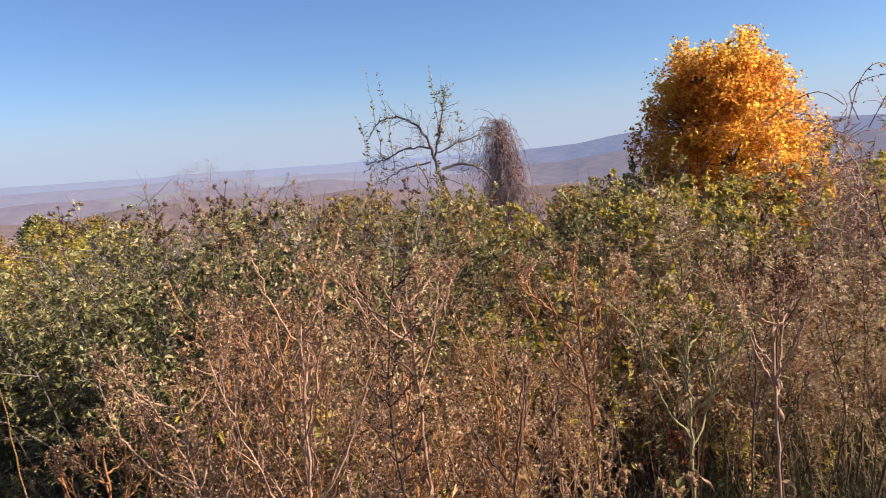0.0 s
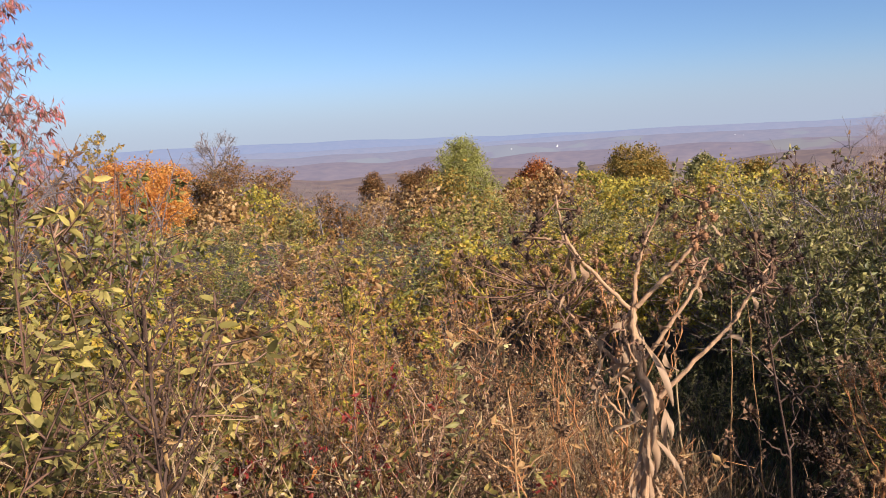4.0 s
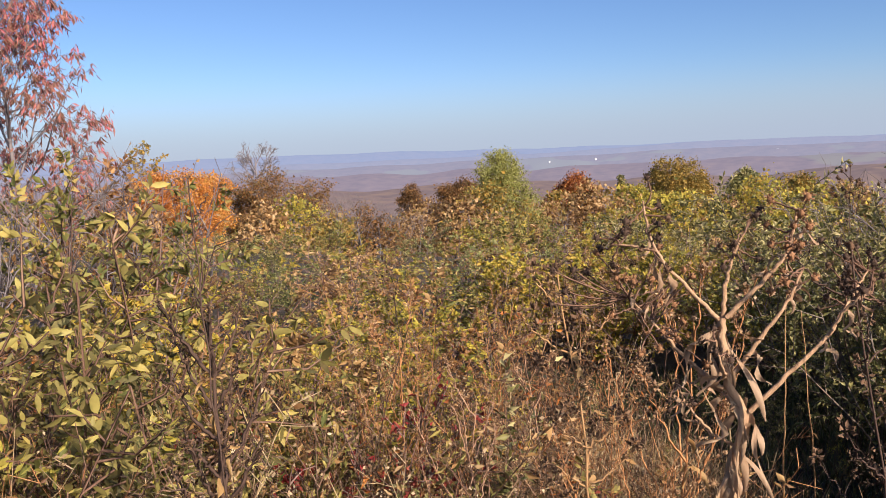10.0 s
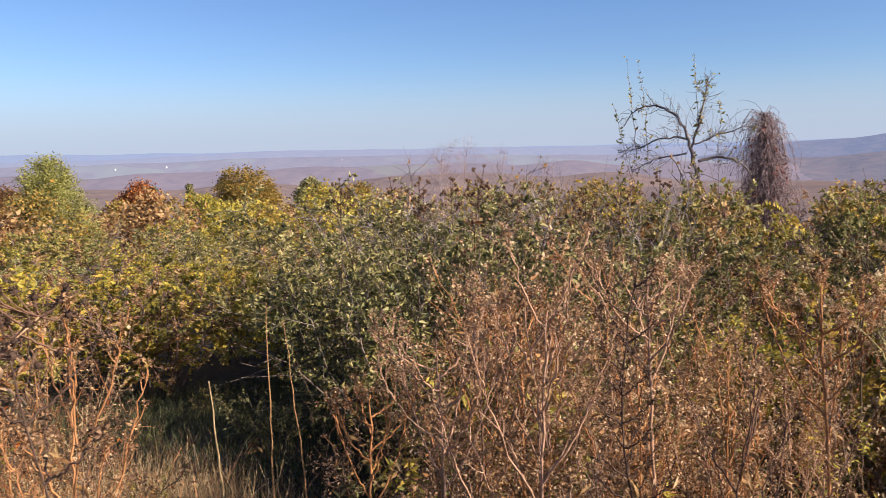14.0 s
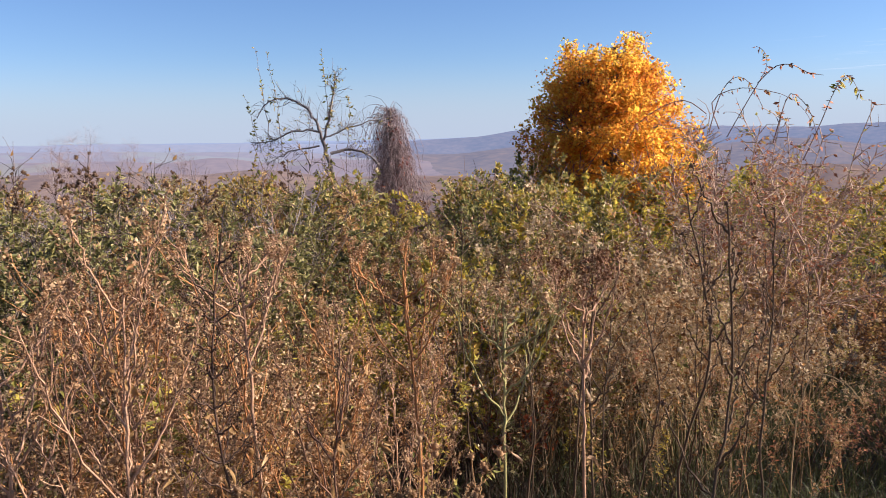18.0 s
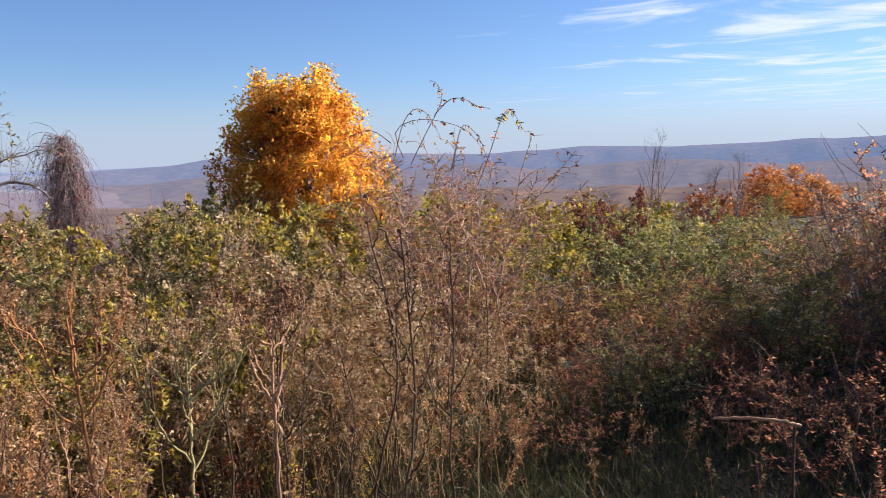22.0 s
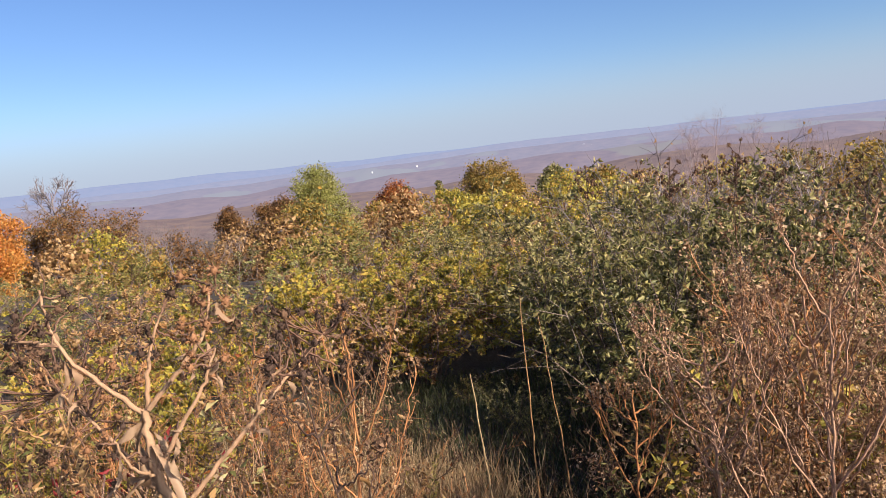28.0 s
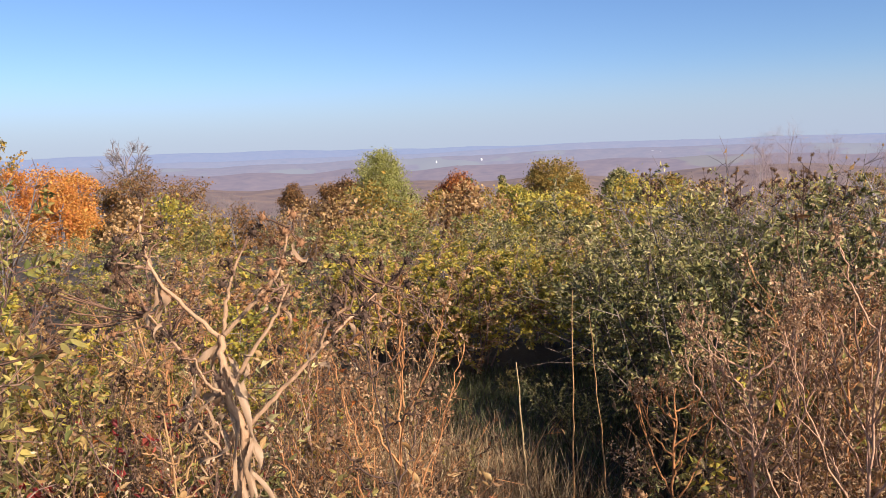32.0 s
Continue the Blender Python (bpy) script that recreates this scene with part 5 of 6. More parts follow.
def plant_weeds():
    aster = [weed_pattern(1.1, 50, 26, 10, 0.0095, 0.028, 2) for _ in range(8)]
    weeds("dry_weeds", "brown dry meadow weed", 300, -62, 14, 1.9, 5.8, aster, 1.1, (M_WEEDSTEM, M_DEADLEAF, M_FLUFF), "weeds", 0.55)
    # M_SHADESTEM kinds carry some of the shade among the weeds in their colour
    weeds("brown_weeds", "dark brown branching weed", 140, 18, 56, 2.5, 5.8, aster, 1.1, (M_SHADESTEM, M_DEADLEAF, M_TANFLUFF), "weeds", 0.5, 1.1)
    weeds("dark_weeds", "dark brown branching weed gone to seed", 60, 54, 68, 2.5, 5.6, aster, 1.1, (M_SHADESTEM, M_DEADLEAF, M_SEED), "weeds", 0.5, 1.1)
    rustw = [weed_pattern(1.0, 210, 16, 13, 0.0095, 0.026, 3, 0.0026, 0.22) for _ in range(6)]
    weeds("rust_weeds", "rust-brown dry meadow weed", 110, 26, 62, 2.5, 4.6, rustw, 1.0, (M_WEEDSTEM, M_RUSTLEAF, M_TANFLUFF), "weeds", 0.6, 1.15, 1.0)
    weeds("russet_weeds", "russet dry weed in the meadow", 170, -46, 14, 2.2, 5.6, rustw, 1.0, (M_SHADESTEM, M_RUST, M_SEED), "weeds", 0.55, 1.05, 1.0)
    meadow = [weed_pattern(1.0, 90, 44, 9, 0.013, 0.026, 2, 0.0024, 0.2, puff=0.012) for _ in range(6)]
    weeds("tan_meadow_weeds", "sunlit tan meadow weed", 390, 56, 79, 4.4, 7.4, meadow, 1.0, (M_STRAW, M_RUSTLEAF, M_FLUFF), "weeds", 0.6, 1.1, 9.5)
    weeds("russet_meadow_weeds", "sunlit russet meadow weed", 260, 60, 100, 3.8, 7.0, meadow, 1.0, (M_DRYSTEM, M_REDCANE, M_TANFLUFF), "weeds", 0.55, 1.05, 6.0)
    broom = [weed_pattern(1.0, 420, 14, 15, 0.008, 0.026, 2, 0.003, 0.26, puff=0.022) for _ in range(5)]
    weeds("plumed_weeds", "weed with soft rusty-tan plumes", 40, 33, 56, 2.5, 4.4, broom, 1.0, (M_ORANGESTEM, M_RUSTLEAF, M_TANFLUFF), "weeds", 0.75, 1.15, 2.0)
    straw = [weed_pattern(1.0, 40, 8, 6, 0.009, 0.03, 2, 0.0022) for _ in range(4)]
    weeds("straw_weeds", "pale straw-coloured weed", 170, -50, 16, 1.9, 5.2, straw, 1.0, (M_STRAW, M_DEADLEAF, M_FLUFF), "weeds", 0.5, 1.05)
    weeds("tan_weeds", "thin tan weed", 100, 26, 58, 2.4, 5.0, straw, 1.0, (M_WEEDSTEM, M_OLIVE, M_FLUFF), "weeds", 0.5, 1.05)
    fine = [weed_pattern(1.0, 14, 12, 5, 0.007, 0.026, 2, 0.0018, 0.18, 0.25) for _ in range(7)]
    weeds("fine_stems", "thin reddish-brown upright weed", 520, -40, 16, 1.8, 5.4, fine, 1.0, (M_ORANGESTEM, M_DEADLEAF, M_SEED), "weeds", 0.6, 1.1)
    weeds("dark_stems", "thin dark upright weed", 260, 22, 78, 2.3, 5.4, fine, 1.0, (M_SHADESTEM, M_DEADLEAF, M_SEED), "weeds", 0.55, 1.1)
    shade = [weed_pattern(0.8, 20, 40, 9, leaf=0.028) for _ in range(4)]
    weeds("shade_weeds", "low reddish weed on the shaded slope", 130, 92, 126, 3.4, 6.5, shade, 0.8, (M_TWIG, M_BRAMBLE, M_DEADLEAF), "weeds", 0.5, 1.1)
    for nm, lb, m, k, a0, a1 in (("olive_herbs", "low olive-leaved herb", M_OLIVE, 300, -62, 74), ("yellow_herbs", "low yellow-leaved herb", M_YELLOW, 170, -62, 70), ("green_herbs", "low green-leaved herb", M_GREEN, 280, -50, 74), ("brown_herbs", "low brown-leaved herb", M_DEADLEAF, 260, -62, 70)):
        herb = [weed_pattern(0.8, 4, 150, 9, leaf=0.027, sub=1) for _ in range(4)]
        weeds(nm, lb, k, a0, a1, 2.4, 6.0, herb, 0.8, (M_WEEDSTEM, m, m), "herbs", 0.5, 1.08, thin=1.0)
    low = [weed_pattern(0.35, 0, 90, 8, leaf=0.019, sub=1, reach=0.5) for _ in range(4)]
    weeds("shade_herbs", "low dark green herb on the shaded slope", 300, 62, 118, 1.5, 4.6, low, 1.2, (M_GRASS, M_GRASS, M_GRASS), "herbs", 0.6, 1.1, low_from=0.0)
    gold = [weed_pattern(1.0, 70, 150, 12, 0.011, 0.021, 2) for _ in range(4)]
    weeds("yellow_weeds", "yellow-green leafy weed going to seed", 120, 27, 66, 3.6, 6.2, gold, 1.0, (M_WEEDSTEM, M_YELLOW, M_FLUFF), "weeds", 0.6, 1.1, 1.5)
    fluff = [weed_pattern(1.2, 130, 60, 5, 0.017, 0.03, 2, puff=0.013) for _ in range(4)]
    weeds("seeding_goldenrod", "goldenrod gone to pale fluffy seed", 120, 52, 84, 4.6, 7.8, fluff, 1.2, (M_WEEDSTEM, M_OLIVE, M_FLUFF), "weeds", 0.8, 1.15, 7.5)
    weeds("pale_plumes", "pale seed plumes among the brambles", 36, 99, 110, 5.4, 8.0, fluff, 1.2, (M_WEEDSTEM, M_BRAMBLE, M_FLUFF), "weeds", 0.9, 1.2, 14.0)


reseed(16)
plant_weeds()


def grass(name, label, n, az0, az1, d0, d1, length, material, hollow=False, power=1.0, bend=0.5, width=0.006, tuft=0.11):
    g = Geo()
    tufts = max(1, n // 14)
    az, d = sector(tufts, az0, az1, d0, d1, power)
    if not hollow:
        keep = ~in_hollow(az, d)
        az, d = az[keep], d[keep]
    c = np.repeat(polar(az, d), 14, 0)
    m = len(c)
    xy = c + rng.normal(size=(m, 2)) * tuft
    P = np.concatenate([xy, height(xy[:, 0], xy[:, 1])[:, None] - 0.02], 1)
    A = unit(rng.normal(size=(m, 3)) * [0.35, 0.35, 0.1] + [0, 0, 1])
    ln = length * rng.uniform(0.45, 1.15, m)
    grass_blades(g, P, A, side_of(A), ln, width * rng.uniform(0.7, 1.3, m), rng.uniform(0.05, bend, m))
    o = new(name, g.mesh(name, material))
    tagged(o, label, "grass", kind="stuff")


reseed(17)
grass("dry_grass", "dry brown meadow grass", 5000, -62, 14, 1.2, 6.0, 0.28, M_DRYGRASS, False, 1.2, 0.5, 0.006, 0.3)
# dull and brown grass take M_SHADESTEM, shade low in the weeds painted in
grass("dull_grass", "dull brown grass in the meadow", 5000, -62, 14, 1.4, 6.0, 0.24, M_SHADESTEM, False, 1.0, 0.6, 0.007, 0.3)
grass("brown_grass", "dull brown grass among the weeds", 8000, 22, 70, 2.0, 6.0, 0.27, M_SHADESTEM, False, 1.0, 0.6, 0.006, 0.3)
grass("straw_grass", "fine brown dry grass at the edge of the hollow", 8000, -3, 19, 1.9, 4.6, 0.34, M_DRYGRASS, False, 1.0, 0.5, 0.0045, 0.25)
grass("rim_grass", "brown dry grass along the near rim of the hollow", 8000, 3, 16.5, 2.8, 5.2, 0.32, M_STRAW, False, 1.0, 0.5, 0.005, 0.2)
grass("short_grass", "short dull grass in the hollow", 14000, 3, 28, 2.4, 8.4, 0.16, M_GRASS, True, 1.0, 0.7, 0.007, 0.2)
grass("green_grass", "low green grass on the shaded slope", 42000, 58, 118, 2.0, 7.5, 0.17, M_GRASS, False, 1.0, 0.8, 0.006, 0.25)
grass("turf", "thin short turf behind the overlook", 42000, 118, 298, 0.4, 9.0, 0.12, M_GRASS, True, 1.0, 0.8, 0.008, 0.2)
grass("dry_turf", "thin dry turf round the overlook", 14000, -62, 298, 0.4, 7.0, 0.12, M_DRYGRASS, True, 1.0, 0.8, 0.006, 0.2)

# ---------------------------------------------------------------- single plants close to the eye


def smooth_line(pts, k=None, wob=0.0):
    p = np.array(pts, float)
    k = k or 5 * len(p)
    s = np.linspace(0, len(p) - 1, k)
    q = np.stack([np.interp(s, np.arange(len(p)), p[:, c]) for c in range(3)], -1)
    for _ in range(3):
        q[1:-1] = (q[:-2] + 2 * q[1:-1] + q[2:]) / 4
    if wob:
        q[1:-1] += rng.normal(size=(k - 2, 3)) * wob
    return q


def rod(name, pts, r0, r1, material, parent, label="", sides=6, wob=0.0015):
    q = smooth_line(pts, wob=wob)
    g = Geo()
    tubes(g, q[None], np.linspace(r0, r1, len(q))[None], sides)
    return part(name, g, material, parent, label, smooth=True), q


def curl(g, base, along_dir, length, width, turns, radius):
    """A withered leaf: a ribbon that rolls up and twists."""
    k = 14
    a = unit(np.asarray(along_dir, float))
    s = unit(np.cross(a, rng.normal(size=3)))
    n = np.cross(a, s)
    V = []
    ph = rng.uniform(0, 6.28)
    for i in range(k):
        f = i / (k - 1)
        ang = ph + turns * 6.28 * f
        c = np.asarray(base) + a * length * (f - 0.25 * f * f) + (s * math.cos(ang) + n * math.sin(ang)) * radius * math.sin(f * 2.4)
        c = c + np.array([0, 0, -length * 0.35 * f * f])
        w = width * math.sin(math.pi * min(0.12 + f * 0.85, 1.0)) ** 0.7
        d = s * math.cos(ang * 1.3 + 1) + n * math.sin(ang * 1.3 + 1)
        e = unit(np.cross(a, d))
        V += [c - d * w * 0.5 + e * w * 0.22, c - e * w * 0.05, c + d * w * 0.5 + e * w * 0.22]
    q = []
    for i in range(k - 1):
        b = i * 3
        q += [(b, b + 1, b + 4, b + 3), (b + 1, b + 2, b + 5, b + 4)]
    g.add(V, quads=q)


def tuft(g, c, r, n):
    """A dry head: a lumpy core with ragged bracts standing out of it."""
    c = np.asarray(c, float)
    V, q = [], []
    for i, th in enumerate((0.25, 1.0, 1.8, 2.7)):
        for j in range(6):
            a = 1.047 * (j + 0.5 * (i % 2))
            w = r * 0.58 * rng.uniform(0.8, 1.15)
            V.append(c + w * np.array([math.sin(th) * math.cos(a), math.sin(th) * math.sin(a), math.cos(th)]))
            if i < 3:
                q.append((i * 6 + j, (i + 1) * 6 + j, (i + 1) * 6 + (j + 1) % 6, i * 6 + (j + 1) % 6))
    g.add(V, quads=q)
    a = unit(rng.normal(size=(n, 3)) + [0, 0, 0.25])
    blades(g, c + a * r * 0.5, a, side_of(a), r * rng.uniform(0.35, 0.75, n), r * rng.uniform(0.2, 0.4, n), 0.3, 0.1)


def seed_head(c, r, parent, material, n=22):
    """A round dry seed head with a ragged, prickly surface."""
    g = Geo()
    tuft(g, c, r, n)
    return part("seed_head", g, material, parent, kind="stuff")


def withered_stalk():
    """The bleached dead stalk right in front of the eye, with branches, rolled leaves and seed heads."""
    e = empty("dead_stalk", pose(0.005, 1.07, float(height(0.0, 1.07))), "bleached dead weed stalk with curled withered leaves", "weed")
    o = np.array([0.005, 1.07, float(height(0.0, 1.07))])

    def at(*pts):
        return [np.array(p, float) - o for p in pts]

    rod("stem", at((0.0, 1.075, o[2] - 0.03), (0.006, 1.078, 0.6), (-0.008, 1.073, 1.05), (-0.009, 1.075, 1.30), (0.005, 1.06, 1.36), (-0.014, 1.07, 1.39), (-0.018, 1.072, 1.43), (-0.018, 1.077, 1.468)), 0.0058, 0.0046, M_PALESTEM, e, wob=0.001)
    B = [at((-0.018, 1.077, 1.461), (-0.045, 1.077, 1.492), (-0.077, 1.077, 1.525), (-0.094, 1.085, 1.553), (-0.100, 1.094, 1.60)),
         at((-0.016, 1.08, 1.465), (-0.012, 1.085, 1.50), (-0.004, 1.087, 1.53), (0.010, 1.086, 1.56)),
         at((-0.014, 1.075, 1.468), (0.018, 1.072, 1.50), (0.045, 1.07, 1.53), (0.057, 1.071, 1.55), (0.060, 1.07, 1.585)),
         at((-0.010, 1.06, 1.41), (0.015, 1.05, 1.45), (0.042, 1.05, 1.485), (0.060, 1.05, 1.525)),
         at((0.006, 1.058, 1.365), (0.045, 1.055, 1.405), (0.090, 1.052, 1.45), (0.130, 1.09, 1.478), (0.169, 1.127, 1.505)),
         at((-0.018, 1.071, 1.388), (-0.04, 1.10, 1.405), (-0.056, 1.112, 1.422), (-0.08, 1.125, 1.452), (-0.108, 1.136, 1.484)),
         at((-0.005, 1.075, 1.32), (-0.03, 1.08, 1.335), (-0.055, 1.09, 1.365), (-0.065, 1.09, 1.39)),
         at((0.090, 1.052, 1.45), (0.100, 1.04, 1.48), (0.122, 1.03, 1.50)),
         at((-0.090, 1.083, 1.545), (-0.115, 1.09, 1.55), (-0.135, 1.10, 1.552)),
         at((-0.016, 1.07, 1.40), (-0.03, 1.04, 1.42), (-0.042, 1.03, 1.455))]
    tips = []
    for i, b in enumerate(B):
        p, q = rod("branch", b, 0.0030 if i < 6 else 0.0019, 0.0013, M_PALESTEM, e, wob=0.0007)
        tips.append(q)
    # round dry heads on thin sprigs, gathered at the branch ends
    for i, (count, reach) in enumerate(((9, 0.045), (8, 0.035), (11, 0.04), (8, 0.035), (15, 0.05), (24, 0.075), (4, 0.03), (7, 0.04), (7, 0.04), (4, 0.03))):
        q = tips[i]
        for _ in range(count):
            j = int(rng.integers(len(q) * 2 // 3, len(q)))
            d = unit(q[j] - q[j - 1] + rng.normal(size=3) * 0.8 + [0, 0, 0.25]) * rng.uniform(0.35, 1.0) * reach
            mid = q[j] + d * 0.5 + rng.normal(size=3) * 0.004
            rod("sprig", [q[j], mid, q[j] + d], 0.0013, 0.0008, M_WEEDSTEM, e, sides=4, wob=0.0005)
            seed_head(q[j] + d, rng.uniform(0.0052, 0.0085), e, M_RUSTHEAD if i in (2, 3, 5) else M_DARKHEAD if rng.random() < 0.65 else M_SEED)
    for root, spots in ((tips[4][-1], ((0.104, 1.107, 1.546), (0.120, 1.098, 1.543), (0.134, 1.105, 1.540), (0.148, 1.114, 1.535), (0.165, 1.118, 1.528), (0.196, 1.117, 1.534), (0.188, 1.114, 1.522), (0.196, 1.116, 1.506), (0.185, 1.185, 1.504))),
                        (tips[5][-1], ((-0.203, 1.09, 1.527), (-0.184, 1.063, 1.53), (-0.174, 1.112, 1.513), (-0.205, 1.095, 1.487), (-0.174, 1.125, 1.476), (-0.155, 1.145, 1.514), (-0.188, 1.10, 1.50)))):
        for c in at(*spots):
            rod("sprig", [root, (root + c) / 2 + [0, 0, -0.006], c], 0.0012, 0.0008, M_WEEDSTEM, e, sides=4, wob=0.0005)
            seed_head(c, rng.uniform(0.0060, 0.0078), e, M_DARKHEAD, 30)
    # long bleached leaves shrivelled against the stem
    for k in range(34):
        h = rng.uniform(1.24, 1.475)
        x, y = np.interp(h, [1.3, 1.36, 1.39, 1.47], [-0.009, 0.005, -0.014, -0.018]), np.interp(h, [1.3, 1.36, 1.39], [1.075, 1.06, 1.072])
        base = np.array([x, y, h]) - o + rng.normal(size=3) * 0.004
        g = Geo()
        wild = rng.random() < 0.3
        curl(g, base, rng.normal(size=3) * ([0.8, 0.8, 0.4] if wild else [0.28, 0.28, 0.1]) + [0, 0, -0.7], rng.uniform(0.04, 0.085), rng.uniform(0.005, 0.0105), rng.uniform(0.8, 1.5) if wild else rng.uniform(0.2, 0.7), rng.uniform(0.008, 0.014) if wild else 0.005)
        part("curled_leaf", g, M_PALELEAF, e, smooth=True)
    for i in (0, 2, 3, 4, 5, 6):
        q = tips[i]
        for _ in range(4):
            j = int(rng.integers(4, len(q)))
            g = Geo()
            curl(g, q[j], rng.normal(size=3) * 0.8 + [0, 0, -1.0], rng.uniform(0.025, 0.05), rng.uniform(0.004, 0.009), rng.uniform(0.6, 1.6), 0.007)
            part("curled_leaf", g, M_PALELEAF, e, smooth=True)


M_PALELEAF = leaf_material("bleached curled leaves", [(0.19, 0.11, 0.06), (0.34, 0.21, 0.12), (0.48, 0.33, 0.205)], 0.3, amount=0.3)
reseed(21)
withered_stalk()


def tall_weed(name, label, x, y, top, stem_mat, head_mat, n, spread, r=0.006, heads=1, leaf=None, leaves=0, lean=(0, 0), head_r=0.011, start=0.5, group="", lift=0.9, sprigs=0):
    """One dry weed: a crooked stem, side branches each with seed heads, a few hanging leaves."""
    z = float(height(x, y))
    H = top - z
    e = empty(name, pose(x, y, z), label, "weed", group)
    bow = rng.normal(size=(4, 2)) * 0.022 * H
    pts = [(0, 0, -0.03)] + [(lean[0] * f + bow[i, 0], lean[1] * f + bow[i, 1], H * f) for i, f in enumerate((0.25, 0.5, 0.75))] + [(lean[0], lean[1], H)]
    p, q = rod("stem", pts, r, r * 0.35, stem_mat, e, wob=0.002)
    for i in range(n):
        f = start + (0.97 - start) * (i + rng.uniform(0, 1)) / n
        j = int(f * (len(q) - 1))
        a = i * 2.4 + rng.uniform(-0.5, 0.5)
        ln = spread * rng.uniform(0.5, 1.0) * (1.25 - 0.7 * f)
        d = np.array([math.cos(a), math.sin(a), lift]) * ln
        c = smooth_line([q[j], q[j] + d * [0.5, 0.5, 0.36], q[j] + d * [0.8, 0.8, 0.72], q[j] + d], wob=0.002)
        g = Geo()
        tubes(g, c[None], np.linspace(r * 0.5, r * 0.22, len(c))[None], 4)
        ends = [c[-1]]
        if sprigs:
            S, _ = sprout(c[None], sprigs, 0.4, 0.95, ln * 0.45, 3, 0.7, 1.2, 0.4)
            tubes(g, S, taper(S, r * 0.24, r * 0.14), 3)
            ends += list(S[:, -1])
        b = part("branch", g, stem_mat, e, smooth=True)
        for k in range(heads if not sprigs else 1):
            g = Geo()
            for c1 in ends:
                if sprigs and head_r < 0.012:
                    a = unit(rng.normal(size=(10, 3)) + [0, 0, 0.35])
                    r1 = head_r * rng.uniform(0.7, 1.3)
                    blades(g, c1 + a * r1 * 0.35, a, side_of(a), r1 * rng.uniform(0.6, 1.0, 10), r1 * rng.uniform(0.4, 0.7, 10), 0.3, 0.1)
                else:
                    tuft(g, c1 + rng.normal(size=3) * 0.012 * (k > 0), head_r * rng.uniform(0.7, 1.3), 18)
            part("seed_head", g, head_mat, b, kind="stuff")
    seed_head(q[-1], head_r, e, head_mat)
    if leaves:
        for _ in range(leaves):
            j = int(rng.uniform(0.3, 0.95) * (len(q) - 1))
            g = Geo()
            curl(g, q[j], rng.normal(size=3) + [0, 0, -0.6], rng.uniform(0.04, 0.075), rng.uniform(0.008, 0.014), rng.uniform(0.2, 0.8), 0.008)
            part("leaf", g, leaf, e, smooth=True)
    return e


def candelabra_weed(label, x, y, fork, top, stem_mat, head_mat, n, spread, r=0.0062, lean=(0.0, 0.0), leaves=8):
    """One stout dead weed: a bare lower stem, branches that rise like a candlestick, flat clusters of button heads."""
    z = float(height(x, y))
    e = empty("candelabra_weed", pose(x, y, z), label, "weed", "candelabra weeds")
    f, H = fork - z, top - z
    lx, ly = lean
    p, q = rod("stem", [(0, 0, -0.03), (lx * 0.2 + 0.01, ly * 0.2, f * 0.4), (lx * 0.5 - 0.008, ly * 0.5, f * 0.8), (lx * 0.7, ly * 0.7, f), (lx * 0.9, ly * 0.9, (f + H) / 2), (lx, ly, H * 0.97)], r, r * 0.4, stem_mat, e, wob=0.002)
    start = f * 0.78 / H
    for i in range(n):
        j = int((start + (0.93 - start) * (i + rng.uniform(0.1, 0.9)) / n) * (len(q) - 1))
        a = i * 2.4 + rng.uniform(-0.5, 0.5)
        out = spread * rng.uniform(0.55, 1.0)
        rise = max(0.06, (H - q[j][2]) * rng.uniform(0.7, 1.0))
        d = np.array([math.cos(a) * out, math.sin(a) * out, rise])
        c = smooth_line([q[j], q[j] + d * [0.45, 0.45, 0.25], q[j] + d * [0.8, 0.8, 0.62], q[j] + d], wob=0.002)
        g = Geo()
        tubes(g, c[None], np.linspace(r * 0.52, r * 0.26, len(c))[None], 5)
        S, _ = sprout(c[None], 5, 0.45, 0.98, 0.42 * float(np.linalg.norm(d)), 4, 0.55, 1.6, 0.4)
        b = part("branch", g, stem_mat, e, smooth=True)
        for k in range(len(S)):
            g = Geo()
            tubes(g, S[k:k + 1], taper(S[k:k + 1], r * 0.26, r * 0.15), 4)
            part("sprig", g, stem_mat, b, smooth=True)
        T, _ = sprout(S, 12, 0.5, 1.0, 0.05, 3, 0.7, 1.6, 0.4)
        g = Geo()
        tubes(g, T, taper(T, 0.0009, 0.0007), 3)
        part("twig_tangle", g, stem_mat, b, kind="stuff")
        g = Geo()
        for c1 in np.concatenate([T[:, -1], S[:, -1]]):
            k = 12
            a1 = unit(rng.normal(size=(k, 3)) + [0, 0, 0.3])
            r1 = rng.uniform(0.0065, 0.0115)
            blades(g, c1 + a1 * r1 * 0.4, a1, side_of(a1), r1 * rng.uniform(0.5, 0.9, k), r1 * rng.uniform(0.5, 0.8, k), 0.3, 0.1)
        part("seed_head", g, head_mat, b, kind="stuff")
    for _ in range(leaves):
        j = int(rng.uniform(0.25, 0.9) * (len(q) - 1))
        g = Geo()
        curl(g, q[j], rng.normal(size=3) * [0.7, 0.7, 0.3] + [0, 0, -0.9], rng.uniform(0.04, 0.08), rng.uniform(0.006, 0.011), rng.uniform(0.3, 1.1), 0.008)
        part("curled_leaf", g, M_PALELEAF, e, smooth=True)
    return e


